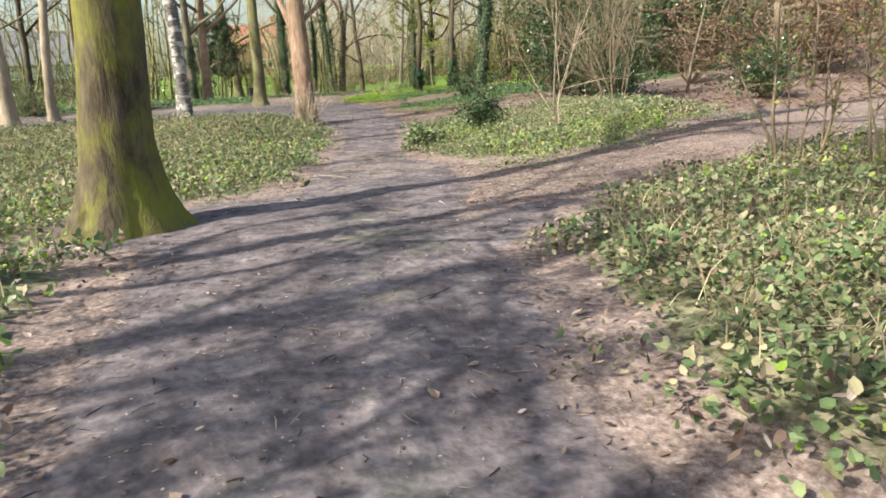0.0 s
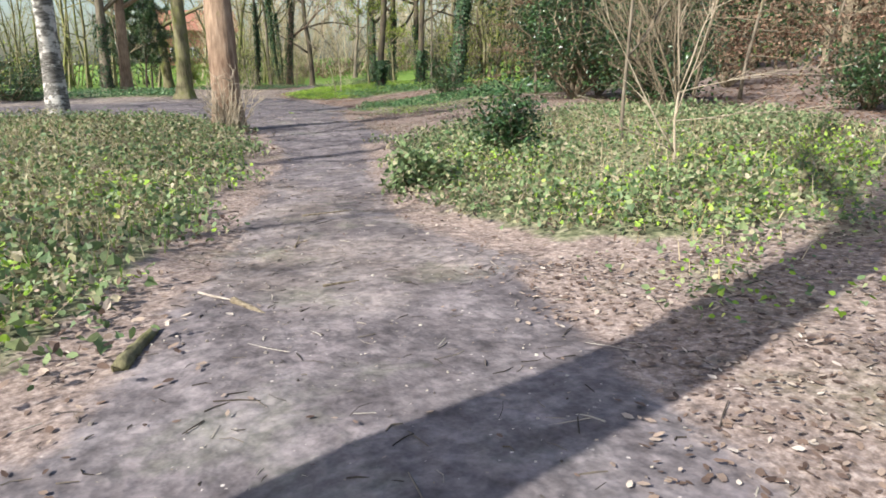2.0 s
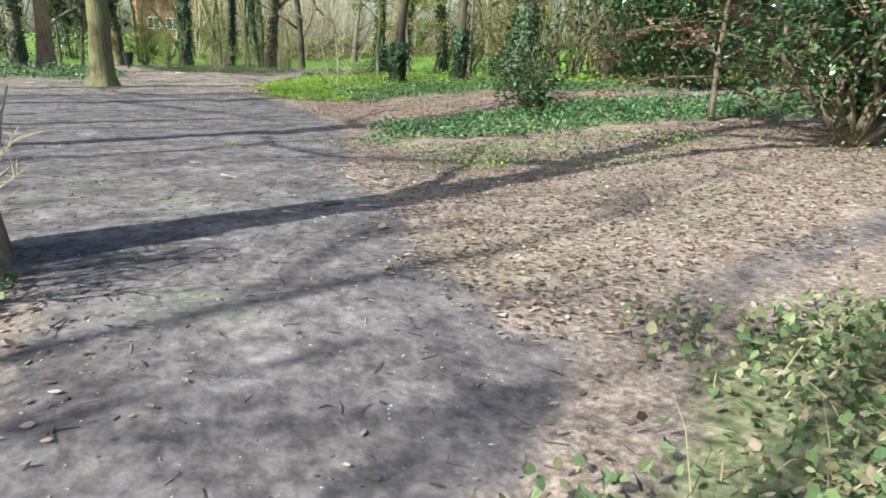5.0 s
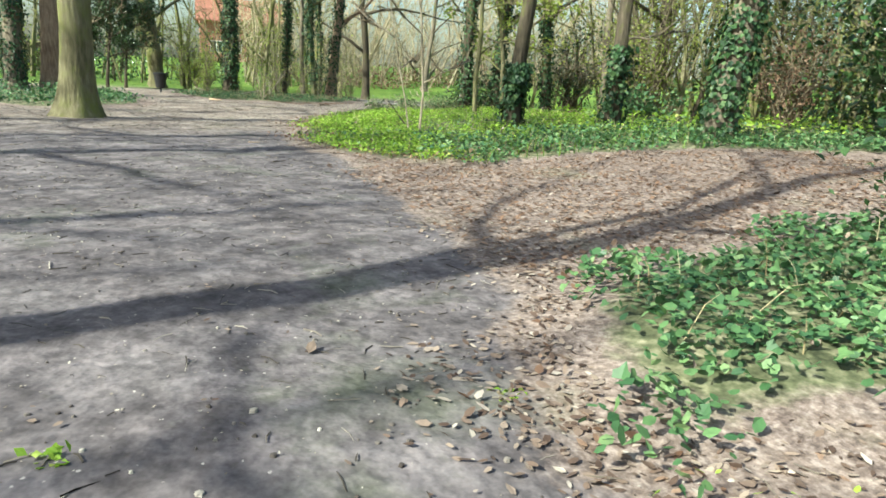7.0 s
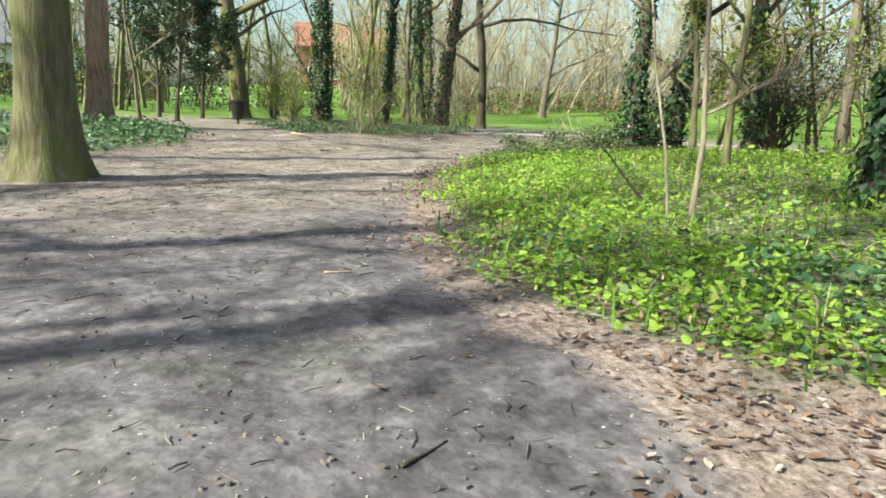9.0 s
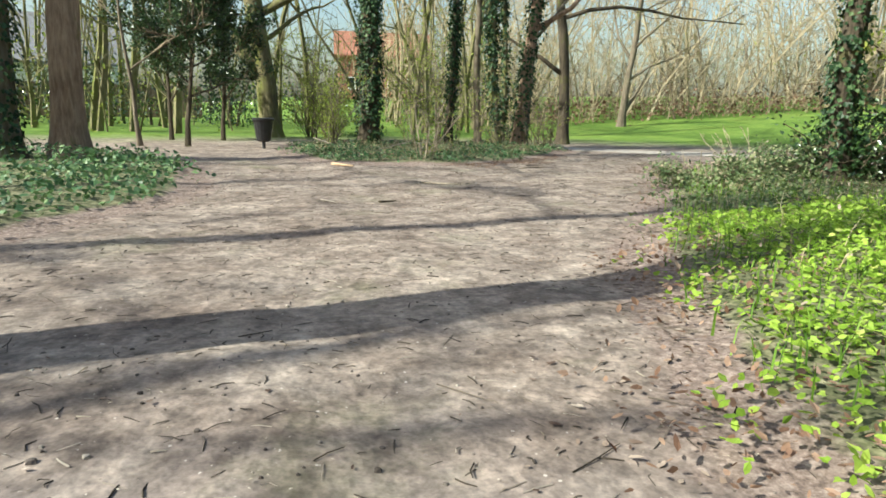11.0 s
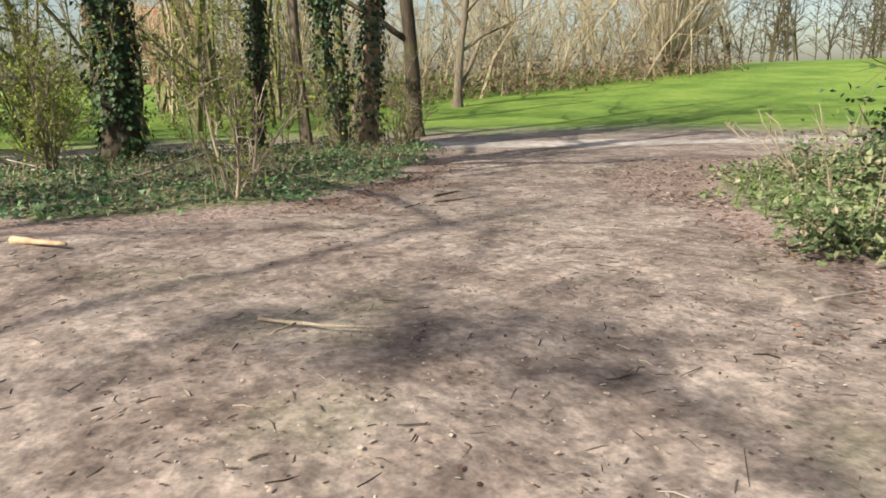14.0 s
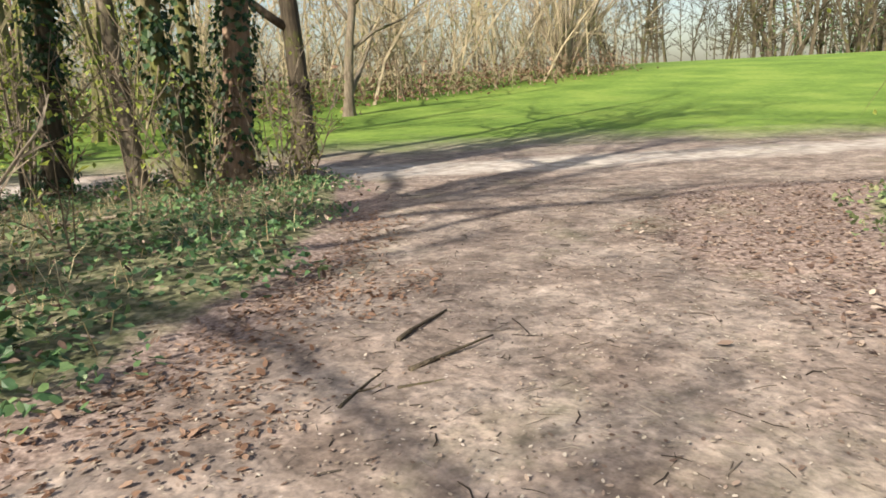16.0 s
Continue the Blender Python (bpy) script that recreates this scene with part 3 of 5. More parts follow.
def tree(at, height_m, r, bark_mat, seed, label, first=2.6, limbs=9, lean=(0, 0), twigs=7, buds=0, ivy=0.0, ivy_top=4.0, flare=0.5, category="tree",
         name="tree", top_r=0.25, spread=0.42, group="", bud_mat=None, twig_mat=None, low_branches=(), bud_size=(0.03, 0.065)):
    rng = random.Random(seed)
    base = at_ground(at[0], at[1], -0.06)
    root = thing(name, base, label, category, group)
    d = Vector((lean[0], lean[1], 1))
    steps = max(8, int(height_m * 1.4))
    pts = [Vector((0, 0, 0))]
    wob = Vector((0, 0, 0))
    for i in range(steps):
        sway = 0.025 if r > 0.2 else 0.05
        wob = wob * 0.8 + Vector((rng.gauss(0, sway), rng.gauss(0, sway), 0))
        pts.append(pts[-1] + (d.normalized() + wob) * (height_m / steps))
    fine = []
    for i in range(len(pts) - 1):
        k = 5 if i == 0 else 2
        for j in range(k):
            fine.append(pts[i].lerp(pts[i + 1], j / k))
    fine.append(pts[-1])
    part("trunk", trunk_mesh(rng, fine, r, r * top_r, 20, flare, 0.035), bark_mat, root, smooth=True)
    br, tw, lv = Mesh(), Mesh(), Mesh()
    for k in range(limbs):
        t = first / height_m + (1 - first / height_m) * (k + rng.random()) / limbs
        p, dd = along(pts, min(t, 0.98))
        a = k * 2.4 + rng.uniform(-0.5, 0.5)
        rise = rng.uniform(0.35, 1.1)
        way = Vector((math.cos(a), math.sin(a), rise))
        length = height_m * spread * (1.15 - 0.6 * t) * rng.uniform(0.7, 1.15)
        r_here = r * (1 + (top_r - 1) * t)
        limb = bend(rng, p, way, length, 6, 0.16, 0.04)
        br = Mesh()
        br.tube(limb, [max(0.012, r_here * 0.5 * (1 - 0.85 * i / 6)) for i in range(7)], 6)
        for j in range(twigs):
            q, qd = along(limb, 0.2 + 0.8 * (j + rng.random()) / twigs)
            side = (qd + Vector((rng.gauss(0, 0.7), rng.gauss(0, 0.7), rng.gauss(0.15, 0.5)))).normalized()
            sl = length * rng.uniform(0.2, 0.42)
            sub = bend(rng, q, side, sl, 4, 0.2, 0.05)
            tw.tube(sub, [max(0.006, 0.02 * (1 - i / 4.5)) for i in range(5)], 4, False)
            for _ in range(5):
                q2, d2 = along(sub, rng.uniform(0.2, 1.0))
                s2 = (d2 + Vector((rng.gauss(0, 0.7), rng.gauss(0, 0.7), rng.gauss(0.1, 0.5)))).normalized()
                fin = bend(rng, q2, s2, sl * rng.uniform(0.25, 0.5), 1, 0.25, 0.05)
                tw.sliver(fin[0], fin[1], 0.006)
                for _ in range(buds):
                    q3, _d = along(fin, rng.random())
                    u, w, n = frame_at(rng, 0.8)
                    s = rng.uniform(*bud_size)
                    lv.leaf(q3 + Vector((rng.gauss(0, 0.06), rng.gauss(0, 0.06), rng.gauss(0, 0.06))), u, w, n, s, s * 0.7)
        part("limb", br, bark_mat, root, smooth=True)
    for (z, a, length, rise, rad) in low_branches:
        br = Mesh()
        p, _d = along(pts, z / height_m)
        limb = bend(rng, p, (math.cos(a), math.sin(a), rise), length, 8, 0.12, 0.0)
        br.tube(limb, [max(0.008, rad * (1 - 0.85 * i / 8)) for i in range(9)], 7)
        for j in range(9):
            q, qd = along(limb, 0.3 + 0.7 * rng.random())
            side = (qd + Vector((rng.gauss(0, 0.6), rng.gauss(0, 0.6), rng.gauss(0.1, 0.5)))).normalized()
            sub = bend(rng, q, side, length * rng.uniform(0.12, 0.35), 4, 0.2)
            tw.tube(sub, [0.010, 0.008, 0.006, 0.004, 0.003], 4, False)
        part("limb", br, bark_mat, root, smooth=True)
    if tw.v:
        tagged(part("twig_crown", tw, twig_mat or M_TWIG, root), kind="stuff")
    if lv.v:
        tagged(part("crown", lv, bud_mat or M_BUDS, root, "small opening spring leaves"), kind="stuff")
    if ivy > 0:
        iv = Mesh()
        for _ in range(int(ivy * 2300)):
            z = rng.random() ** 0.8 * ivy_top
            if noise.noise(Vector((rng.choice((0.0, 2.0)), z * 0.9, seed * 1.7))) < -0.28:
                continue
            p, _d = along(pts, min(0.98, z / height_m))
            a = rng.uniform(0, 6.283)
            lump = noise.noise(Vector((math.cos(a) * 1.2, math.sin(a) * 1.2 + seed, z * 1.3)))
            if lump < -0.42 + rng.uniform(-0.2, 0.2):
                continue
            rr = r * (1 + (top_r - 1) * z / height_m) * 1.02 + abs(rng.gauss(0, 0.065)) * (0.9 + 1.4 * lump)
            q = Vector((p.x + rr * math.cos(a), p.y + rr * math.sin(a), z))
            out = Vector((math.cos(a), math.sin(a), rng.uniform(-0.3, 0.5))).normalized()
            u = (Vector((rng.gauss(0, 0.4), rng.gauss(0, 0.4), -1)) + out * 0.4).normalized()
            w = u.cross(out).normalized()
            s = rng.uniform(0.045, 0.085)
            iv.leaf(q, u, w, out, s * 1.1, s * 1.1)
        tagged(part("ivy", iv, M_CLIMB, root, "dark glossy climbing ivy"), kind="stuff")
    return root


def bush(at, size, leaf_mat, seed, label, count=1500, leaf=(0.04, 0.07), name="bush", category="bush", stems=9, stem_mat=None, shell=0.55, lobes=False, lift=0.1, group=""):
    """Stems from one foot carrying leafy clumps in an uneven, gappy mass."""
    rng = random.Random(seed)
    root = thing(name, at_ground(at[0], at[1], -0.03), label, category, group)
    sx, sy, sz = size
    st, lv = Mesh(), Mesh()
    tips = []
    for _ in range(stems):
        a = rng.uniform(0, 6.283)
        q = rng.uniform(0.2, 1.0)
        end = Vector((sx * q * math.cos(a), sy * q * math.sin(a), sz * rng.uniform(0.55, 1.0) * (1.05 - 0.35 * q)))
        pts = [Vector((0, 0, 0)).lerp(end, i / 5) + Vector((rng.gauss(0, 0.04), rng.gauss(0, 0.04), 0.0)) * sz * (i > 0) for i in range(6)]
        st = Mesh()
        st.tube(pts, [max(0.006, 0.022 * sz ** 0.5 * (1 - i / 6)) for i in range(6)], 5)
        for _k in range(5):
            q0, dd = along(pts, rng.uniform(0.15, 1.0))
            side = (dd + Vector((rng.gauss(0, 0.8), rng.gauss(0, 0.8), rng.gauss(0, 0.5)))).normalized()
            sub = bend(rng, q0, side, sz * rng.uniform(0.15, 0.4), 3, 0.2)
            st.tube(sub, [0.009, 0.007, 0.005, 0.003], 4, False)
            tips += [along(sub, rng.uniform(0.3, 1.0))[0] for _j in range(2)]
        part("stem", st, stem_mat or M_TWIG, root)
    for _ in range(count):
        c = rng.choice(tips)
        spread = 0.09 * (sx + sz) ** 0.7
        p = c + Vector((rng.gauss(0, spread), rng.gauss(0, spread), rng.gauss(0, spread * 0.8)))
        if p.z < lift * sz * rng.random():
            p.z = abs(p.z) + lift * sz * rng.random()
        u, w, n = frame_at(rng, 0.6)
        s = rng.uniform(*leaf)
        lv.leaf(p, u, w, n, s, s * rng.uniform(0.5, 0.75), lobes)
    tagged(part("foliage", lv, leaf_mat, root), kind="stuff")
    return root


def beech(at, hh, seed):
    """A young beech whose level sprays still hold last year's leaves."""
    rng = random.Random(seed)
    root = thing("beech_tree", at_ground(at[0], at[1], -0.03), "young beech with level sprays of rusty dead leaves", "tree")
    pts = bend(rng, (0, 0, 0), (rng.gauss(0, 0.05), rng.gauss(0, 0.05), 1), hh, 8, 0.05)
    sm = Mesh()
    sm.tube(pts, [0.045 * (1 - 0.85 * i / 8) for i in range(9)], 8)
    part("trunk", sm, M_GREY, root, smooth=True)
    tw, lv = Mesh(), Mesh()
    for k in range(17):
        q, _d = along(pts, 0.16 + 0.8 * k / 17)
        a = k * 2.4 + rng.uniform(-0.4, 0.4)
        limb = bend(rng, q, (math.cos(a), math.sin(a), rng.uniform(-0.05, 0.2)), hh * rng.uniform(0.28, 0.5), 5, 0.08, -0.02)
        bm_ = Mesh()
        bm_.tube(limb, [0.016 * (1 - 0.8 * i / 5) for i in range(6)], 5)
        part("limb", bm_, M_GREY, root, smooth=True)
        for _ in range(9):
            q1, d1 = along(limb, rng.uniform(0.25, 1.0))
            sub = bend(rng, q1, d1 + Vector((rng.gauss(0, 0.7), rng.gauss(0, 0.7), rng.gauss(0, 0.08))), rng.uniform(0.2, 0.55), 2, 0.1)
            tw.tube(sub, [0.005, 0.004, 0.002], 3, False)
            for _j in range(15):
                q2, _d2 = along(sub, rng.random())
                u, w, n = frame_at(rng, 0.35)
                sz = rng.uniform(0.045, 0.085)
                lv.leaf(q2 + Vector((rng.gauss(0, 0.05), rng.gauss(0, 0.05), rng.gauss(-0.01, 0.02))), u, w, n, sz, sz * 0.6)
    tagged(part("twig_crown", tw, M_TWIG, root), kind="stuff")
    tagged(part("foliage", lv, M_RUST, root, "rusty dry beech leaves"), kind="stuff")
    return root


def shrub(at, size, seed, label, stems=14, twigs=9, mat=None, buds=0, bud_mat=None, name="shrub", category="shrub", rad=0.018, arch=0.0, group=""):
    """A leafless many-stemmed shrub."""
    rng = random.Random(seed)
    root = thing(name, at_ground(at[0], at[1], -0.03), label, category, group)
    sp, hh = size
    st, tw, lv = Mesh(), Mesh(), Mesh()
    for _ in range(stems):
        a = rng.uniform(0, 6.283)
        out = rng.uniform(0.05, 1.0) * sp / hh
        f = Vector((math.cos(a), math.sin(a), 0)) * rng.uniform(0, 0.18)
        pts = bend(rng, f, (math.cos(a) * out, math.sin(a) * out, 1), hh * rng.uniform(0.6, 1.1), 7, 0.07, -arch)
        k = rng.uniform(0.6, 1.3)
        st = Mesh()
        st.tube(pts, [max(0.004, rad * k * (1 - 0.85 * i / 7)) for i in range(8)], 5)
        part("stem", st, mat or M_TWIG, root, smooth=True)
        for _k in range(twigs):
            q, dd = along(pts, rng.uniform(0.12, 1.0))
            side = (dd + Vector((rng.gauss(0, 0.7), rng.gauss(0, 0.7), rng.gauss(0, 0.4)))).normalized()
            sub = bend(rng, q, side, hh * rng.uniform(0.12, 0.35), 3, 0.2)
            tw.tube(sub, [0.007, 0.006, 0.004, 0.003], 3, False)
            for _j in range(3):
                q2, d2 = along(sub, rng.uniform(0.2, 1.0))
                s2 = (d2 + Vector((rng.gauss(0, 0.7), rng.gauss(0, 0.7), rng.gauss(0, 0.4)))).normalized()
                tw.sliver(q2, q2 + s2 * (hh * rng.uniform(0.05, 0.14)), 0.004)
                for _b in range(buds):
                    u, w, n = frame_at(rng, 0.8)
                    s = rng.uniform(0.025, 0.06)
                    lv.leaf(q2 + Vector((rng.gauss(0, 0.05), rng.gauss(0, 0.05), rng.gauss(0, 0.05))), u, w, n, s, s * 0.7)
    tagged(part("twig_crown", tw, mat or M_TWIG, root), kind="stuff")
    if lv.v:
        tagged(part("foliage", lv, bud_mat or M_BUDS, root), kind="stuff")
    return root


def forked_shrub(at):
    """A slender pale stem that forks low into upright rods and a level arm."""
    rng = random.Random(222)
    root = thing("shrub", at_ground(at[0], at[1], -0.03), "slender pale forked shrub with bare upright rods", "shrub")
    tw = Mesh()
    stem = [Vector((0, 0, 0)), Vector((0.02, 0.02, 0.25)), Vector((0.01, 0.04, 0.5)), Vector((0.05, 0.05, 0.72))]
    sm = Mesh()
    sm.tube(stem, [0.016, 0.013, 0.011, 0.010], 8)
    part("stem", sm, M_PALE, root, smooth=True)
    for start, way, length, rad in ((1, (-0.45, 0.35, 0.8), 1.5, 0.013), (2, (0.25, -0.2, 1), 1.6, 0.012), (3, (-0.12, 0.1, 1), 1.5, 0.012), (3, (0.3, -0.15, 1), 1.7, 0.013),
                                    (3, (0.75, -0.62, 0.22), 1.1, 0.010), (2, (0.72, -0.7, 0.12), 1.2, 0.010), (1, (-0.7, 0.1, 0.45), 0.9, 0.010)):
        rod = bend(rng, stem[start], way, length, 7, 0.06, 0.01)
        rm = Mesh()
        rm.tube(rod, [max(0.002, 0.62 * rad * (1 - 0.8 * i / 7)) for i in range(8)], 6)
        part("limb", rm, M_PALE, root, smooth=True)
        for _ in range(8):
            q, dd = along(rod, rng.uniform(0.2, 1.0))
            side = (dd + Vector((rng.gauss(0, 0.5), rng.gauss(0, 0.5), rng.gauss(0.2, 0.3)))).normalized()
            tw.tube(bend(rng, q, side, rng.uniform(0.15, 0.45), 3, 0.15), [0.0035, 0.003, 0.002, 0.0015], 4, False)
    tagged(part("twig_crown", tw, M_PALE, root), kind="stuff")
    return root


# ---- trees along the path ----
tree((0.28, 5.26), 15, 0.25, M_MOSSY, 101, "large old tree with mossy green trunk beside the path", 3.0, 10, (0.055, 0.0), flare=0.95)
tree((4.92, 14.95), 14, 0.235, M_PINK, 102, "tall tree with warm pinkish-brown bark at the path edge", 2.3, 10, (-0.02, 0.0), flare=0.35,
     low_branches=((2.0, 2.6, 2.6, 1.5, 0.09), (2.2, 0.2, 2.4, 1.2, 0.06)))
tree((2.85, 18.7), 13, 0.20, M_BIRCH, 103, "silver birch with white and black flaking bark", 3.2, 8, (-0.03, 0.02), flare=0.3, name="birch_tree")
tree((7.46, 28.7), 18, 0.255, M_OLIVE, 104, "big tree with smooth lichened trunk and spreading roots", 3.6, 11, (-0.01, 0.0), flare=0.75)
tree((-1.3, 23.0), 13, 0.22, M_PALE, 105, "pale barked tree in the wood", 3, 8)
# next two trunks: ivy crowns added above the view to cast shade eastward
tree((6.2, 37.2), 13, 0.24, M_GREY, 107, "grey trunk with twiggy growth and an added shade-casting ivy crown", 3.2, 10, ivy=0.6, ivy_top=3, buds=1, bud_mat=M_IVY, bud_size=(0.07, 0.13))
tree((7.0, 37.5), 13, 0.26, M_PINK, 108, "brown trunk behind low ivy with an added shade-casting ivy crown", 3.4, 10, buds=1, bud_mat=M_IVY, bud_size=(0.07, 0.13))
# the ivy crown is added above the view to shade the path
tree((-0.2, 25.2), 13, 0.16, M_PALE, 106, "slim pale barked tree with an added shade-casting ivy crown", 4.6, 10, buds=9, bud_mat=M_IVY, bud_size=(0.08, 0.15))
tree((10.5, 45.4), 16, 0.30, M_OLIVE, 109, "leaning forked tree with mossy limbs", 2.2, 10, (-0.06, 0.0), flare=0.3, low_branches=((1.6, 2.7, 6.0, 1.4, 0.24), (2.6, 0.3, 3.0, 0.4, 0.08)))
tree((12.3, 40.9), 15, 0.22, M_DARK, 110, "dark trunk thickly clad in glossy ivy", 3.4, 9, (0.0, 0.0), ivy=2.2, ivy_top=6.0)
tree((14.35, 41.4), 12, 0.10, M_DARK, 111, "slender dark tree with ivy in the clump", 2.4, 9, (0.02, 0), buds=2, ivy=0.8, ivy_top=4.5)
tree((15.2, 40.3), 12, 0.11, M_OLIVE, 112, "dark ivy-wrapped stem of a clump", 2.4, 8, (-0.05, 0.0), ivy=1.6, ivy_top=6, buds=2, bud_mat=M_IVY, bud_size=(0.06, 0.11))
tree((15.75, 40.5), 13, 0.155, M_PINK, 113, "peeling reddish-brown stem of a clump", 2.6, 8, (0.03, 0.0), ivy=0.8, ivy_top=5, flare=0.6, buds=2, bud_mat=M_IVY, bud_size=(0.06, 0.11))
tree((15.48, 40.75), 12, 0.07, M_OLIVE, 116, "mossy leaning stem of a clump", 2.8, 7, (-0.02, 0.03), ivy=0.5, ivy_top=4)
tree((16.1, 40.9), 12, 0.10, M_GREY, 114, "thin grey stem of a clump", 2.4, 7, (0.08, 0.02))
tree((14.95, 40.9), 11, 0.09, M_GREY, 115, "thin grey stem of a clump", 2.4, 7, (-0.09, 0.02))
tree((18.15, 42.7), 14, 0.16, M_DARK, 117, "dark trunk standing in the meadow edge", 2.2, 9, low_branches=((1.9, 2.8, 3.2, 0.5, 0.07),))
tree((24.5, 49.7), 9, 0.16, M_GREY, 118, "low spreading tree at the meadow edge", 1.2, 9, (0.06, 0), low_branches=((0.5, 0.5, 2.6, 1.0, 0.1),))
tree((13.1, 24.95), 14, 0.12, M_DARK, 119, "ivy-footed dark trunk in the green patch", 3.0, 9, ivy=0.5, ivy_top=1.05, buds=1)
tree((14.5, 22.4), 14, 0.19, M_GREY, 120, "leaning trunk wrapped in ivy", 3.0, 9, (0.12, 0.02), ivy=1.6, ivy_top=4.0, low_branches=((3.0, 3.2, 5.0, 0.22, 0.05),))
tree((11.72, 25.25), 5.2, 0.020, M_PALE, 121, "thin pale sapling among bright herbs", 0.7, 9, (0.01, 0), flare=0.2, category="sapling", name="sapling", spread=0.2)
tree((11.6, 25.3), 4.5, 0.012, M_PALE, 122, "thin pale sapling among bright herbs", 0.8, 7, (-0.10, 0.02), flare=0.2, category="sapling", name="sapling", spread=0.2)
tree((15.6, 25.6), 6, 0.05, M_GREY, 123, "slim grey sapling at the wood's edge", 1.0, 9, (0.03, 0), category="sapling", name="sapling", spread=0.25, buds=2)
tree((7.6, 41.0), 5, 0.05, M_GREY, 124, "bare leaning sapling by the side path", 1.4, 6, (-0.15, 0), category="sapling", name="sapling")

# trees added on the sunny side, mostly out of view, to throw the dappled shade
SHADE_TREES = [(-5.0, 0.6), (-7.5, 2.4), (-4.5, 3.6), (-9.0, 8.4), (-5.5, 10.5), (-3.5, 13.2), (-9.5, 14.6), (-6.5, 17.2), (-4.0, 20.6), (-2.2, 26.6), (-7.0, 23.8),
         (2.6, 31.0), (-2.5, 31.2), (3.4, 35.3), (-1.0, 35.8), (1.2, 37.0), (-6.0, 29.0)]
for n, spot in enumerate(SHADE_TREES):
    if n in (11, 13):
        continue
    # the first three carry added leaf crowns that darken the start of the path
    tree(spot, 9.5 + (n * 37 % 5), 0.12 + 0.02 * (n * 53 % 5), (M_GREY, M_OLIVE, M_DARK, M_GREY)[n % 4], 400 + n, "bare tree added to cast dappled shade", 2.4, 10,
         (0.02 * (n % 3 - 1), 0.0), 8, flare=0.35, spread=0.36, group="trees in the wood", buds=(6 if n in (0, 1, 2) else 0), bud_mat=M_IVY, bud_size=(0.06, 0.12))

# unseen tree, placed so that its dense high crown shades the path's right side
tree((1.6, 29.6), 14, 0.16, M_GREY, 430, "unseen tall tree added to cast crown shade", 7.3, 15, (0.01, 0.0), 8, spread=0.28, buds=10, bud_mat=M_CLIMB, bud_size=(0.07, 0.13))
tree((17.6, 31.8), 7, 0.07, M_OLIVE, 131, "young tree in fresh yellow-green leaf", 0.7, 14, (0.0, 0.0), 8, buds=6, bud_size=(0.05, 0.1), spread=0.22, flare=0.2)
tree((13.8, 27.1), 6.5, 0.045, M_OLIVE, 132, "young tree in fresh yellow-green leaf", 0.9, 15, (0.0, 0.0), 8, buds=9, bud_size=(0.04, 0.09), spread=0.27, flare=0.2)
tree((17.2, 33.1), 13, 0.17, M_DARK, 138, "dark ivy-clad trunk behind the herb patch", 2.2, 10, (-0.02, 0.0), ivy=0.8, ivy_top=4.0, buds=4, bud_mat=M_HOLLY, bud_size=(0.07, 0.13))
tree((18.0, 32.9), 13, 0.15, M_DARK, 139, "dark ivy-clad trunk behind the herb patch", 2.2, 10, (0.03, 0.0), ivy=0.6, ivy_top=3.6, buds=4, bud_mat=M_HOLLY, bud_size=(0.07, 0.13))
tree((14.1, 23.9), 13, 0.11, M_DARK, 140, "dark ivy-footed trunk at the wood edge", 2.4, 9, (0.02, 0.0), ivy=0.4, ivy_top=1.3)
tree((20.9, 29.6), 13, 0.19, M_DARK, 133, "dark straight trunk at the wood's edge", 3.0, 9, (0.02, 0.0), low_branches=((2.6, 3.4, 4.2, 0.12, 0.06), (1.9, 3.0, 2.6, 0.15, 0.035)))
tree((20.2, 22.8), 13, 0.18, M_DARK, 135, "dark trunk in the wood", 2.6, 9, (-0.03, 0.0))
tree((19.2, 32.0), 12, 0.15, M_DARK, 136, "dark trunk behind the herb patch", 2.6, 9, (0.02, 0.0), ivy=0.6, ivy_top=3)
tree((20.4, 31.0), 12, 0.12, M_GREY, 137, "grey trunk behind the herb patch", 2.6, 8, (-0.04, 0.0))
shrub((5.75, 3.6), (0.55, 1.7), 251, "slender bare shrub with yellow-green buds", 6, 8, M_TWIG, 1)
shrub((5.5, 2.75), (0.6, 1.9), 252, "slender bare shrub with yellow-green buds", 7, 8, M_TWIG, 1)
shrub((9.2, 4.4), (0.9, 2.2), 253, "slender bare shrub with yellow-green buds", 8, 9, M_TWIG, 1)

# ---- bushes and shrubs ----
shrub((4.84, 14.7), (0.42, 0.85), 260, "thin bare shoots round the foot of a tree", 16, 4, M_PALE)
bush((6.45, 9.95), (0.5, 0.48, 0.95), M_HOLLY, 201, "small dark green holly bush by the path", 2300, (0.04, 0.07), "holly_bush")
bush((4.98, 9.45), (0.52, 0.46, 0.36), M_MIXED, 202, "low mound of bramble and ivy", 1700, (0.04, 0.075), "bramble_mound", lobes=True)
bush((13.9, 9.6), (1.1, 1.1, 1.4), M_HOLLY, 203, "low dark holly with glossy leaves on leaf litter", 3200, (0.05, 0.09), "holly_bush", stems=16)
beech((14.6, 12.4), 3.6, 270)
beech((16.6, 10.2), 3.8, 271)
beech((18.2, 12.6), 4.2, 272)
beech((16.2, 7.6), 3.2, 273)
beech((12.6, 16.4), 2.8, 274)
bush((11.4, 18.2), (0.8, 0.6, 1.0), M_HOLLY, 204, "young holly bush in the ivy", 1500, (0.04, 0.08), "holly_bush")
bush((18.6, 21.5), (2.4, 2.0, 4.5), M_HOLLY, 205, "large dark evergreen holly at the wood's edge", 12000, (0.09, 0.16), "holly_bush", stems=30)
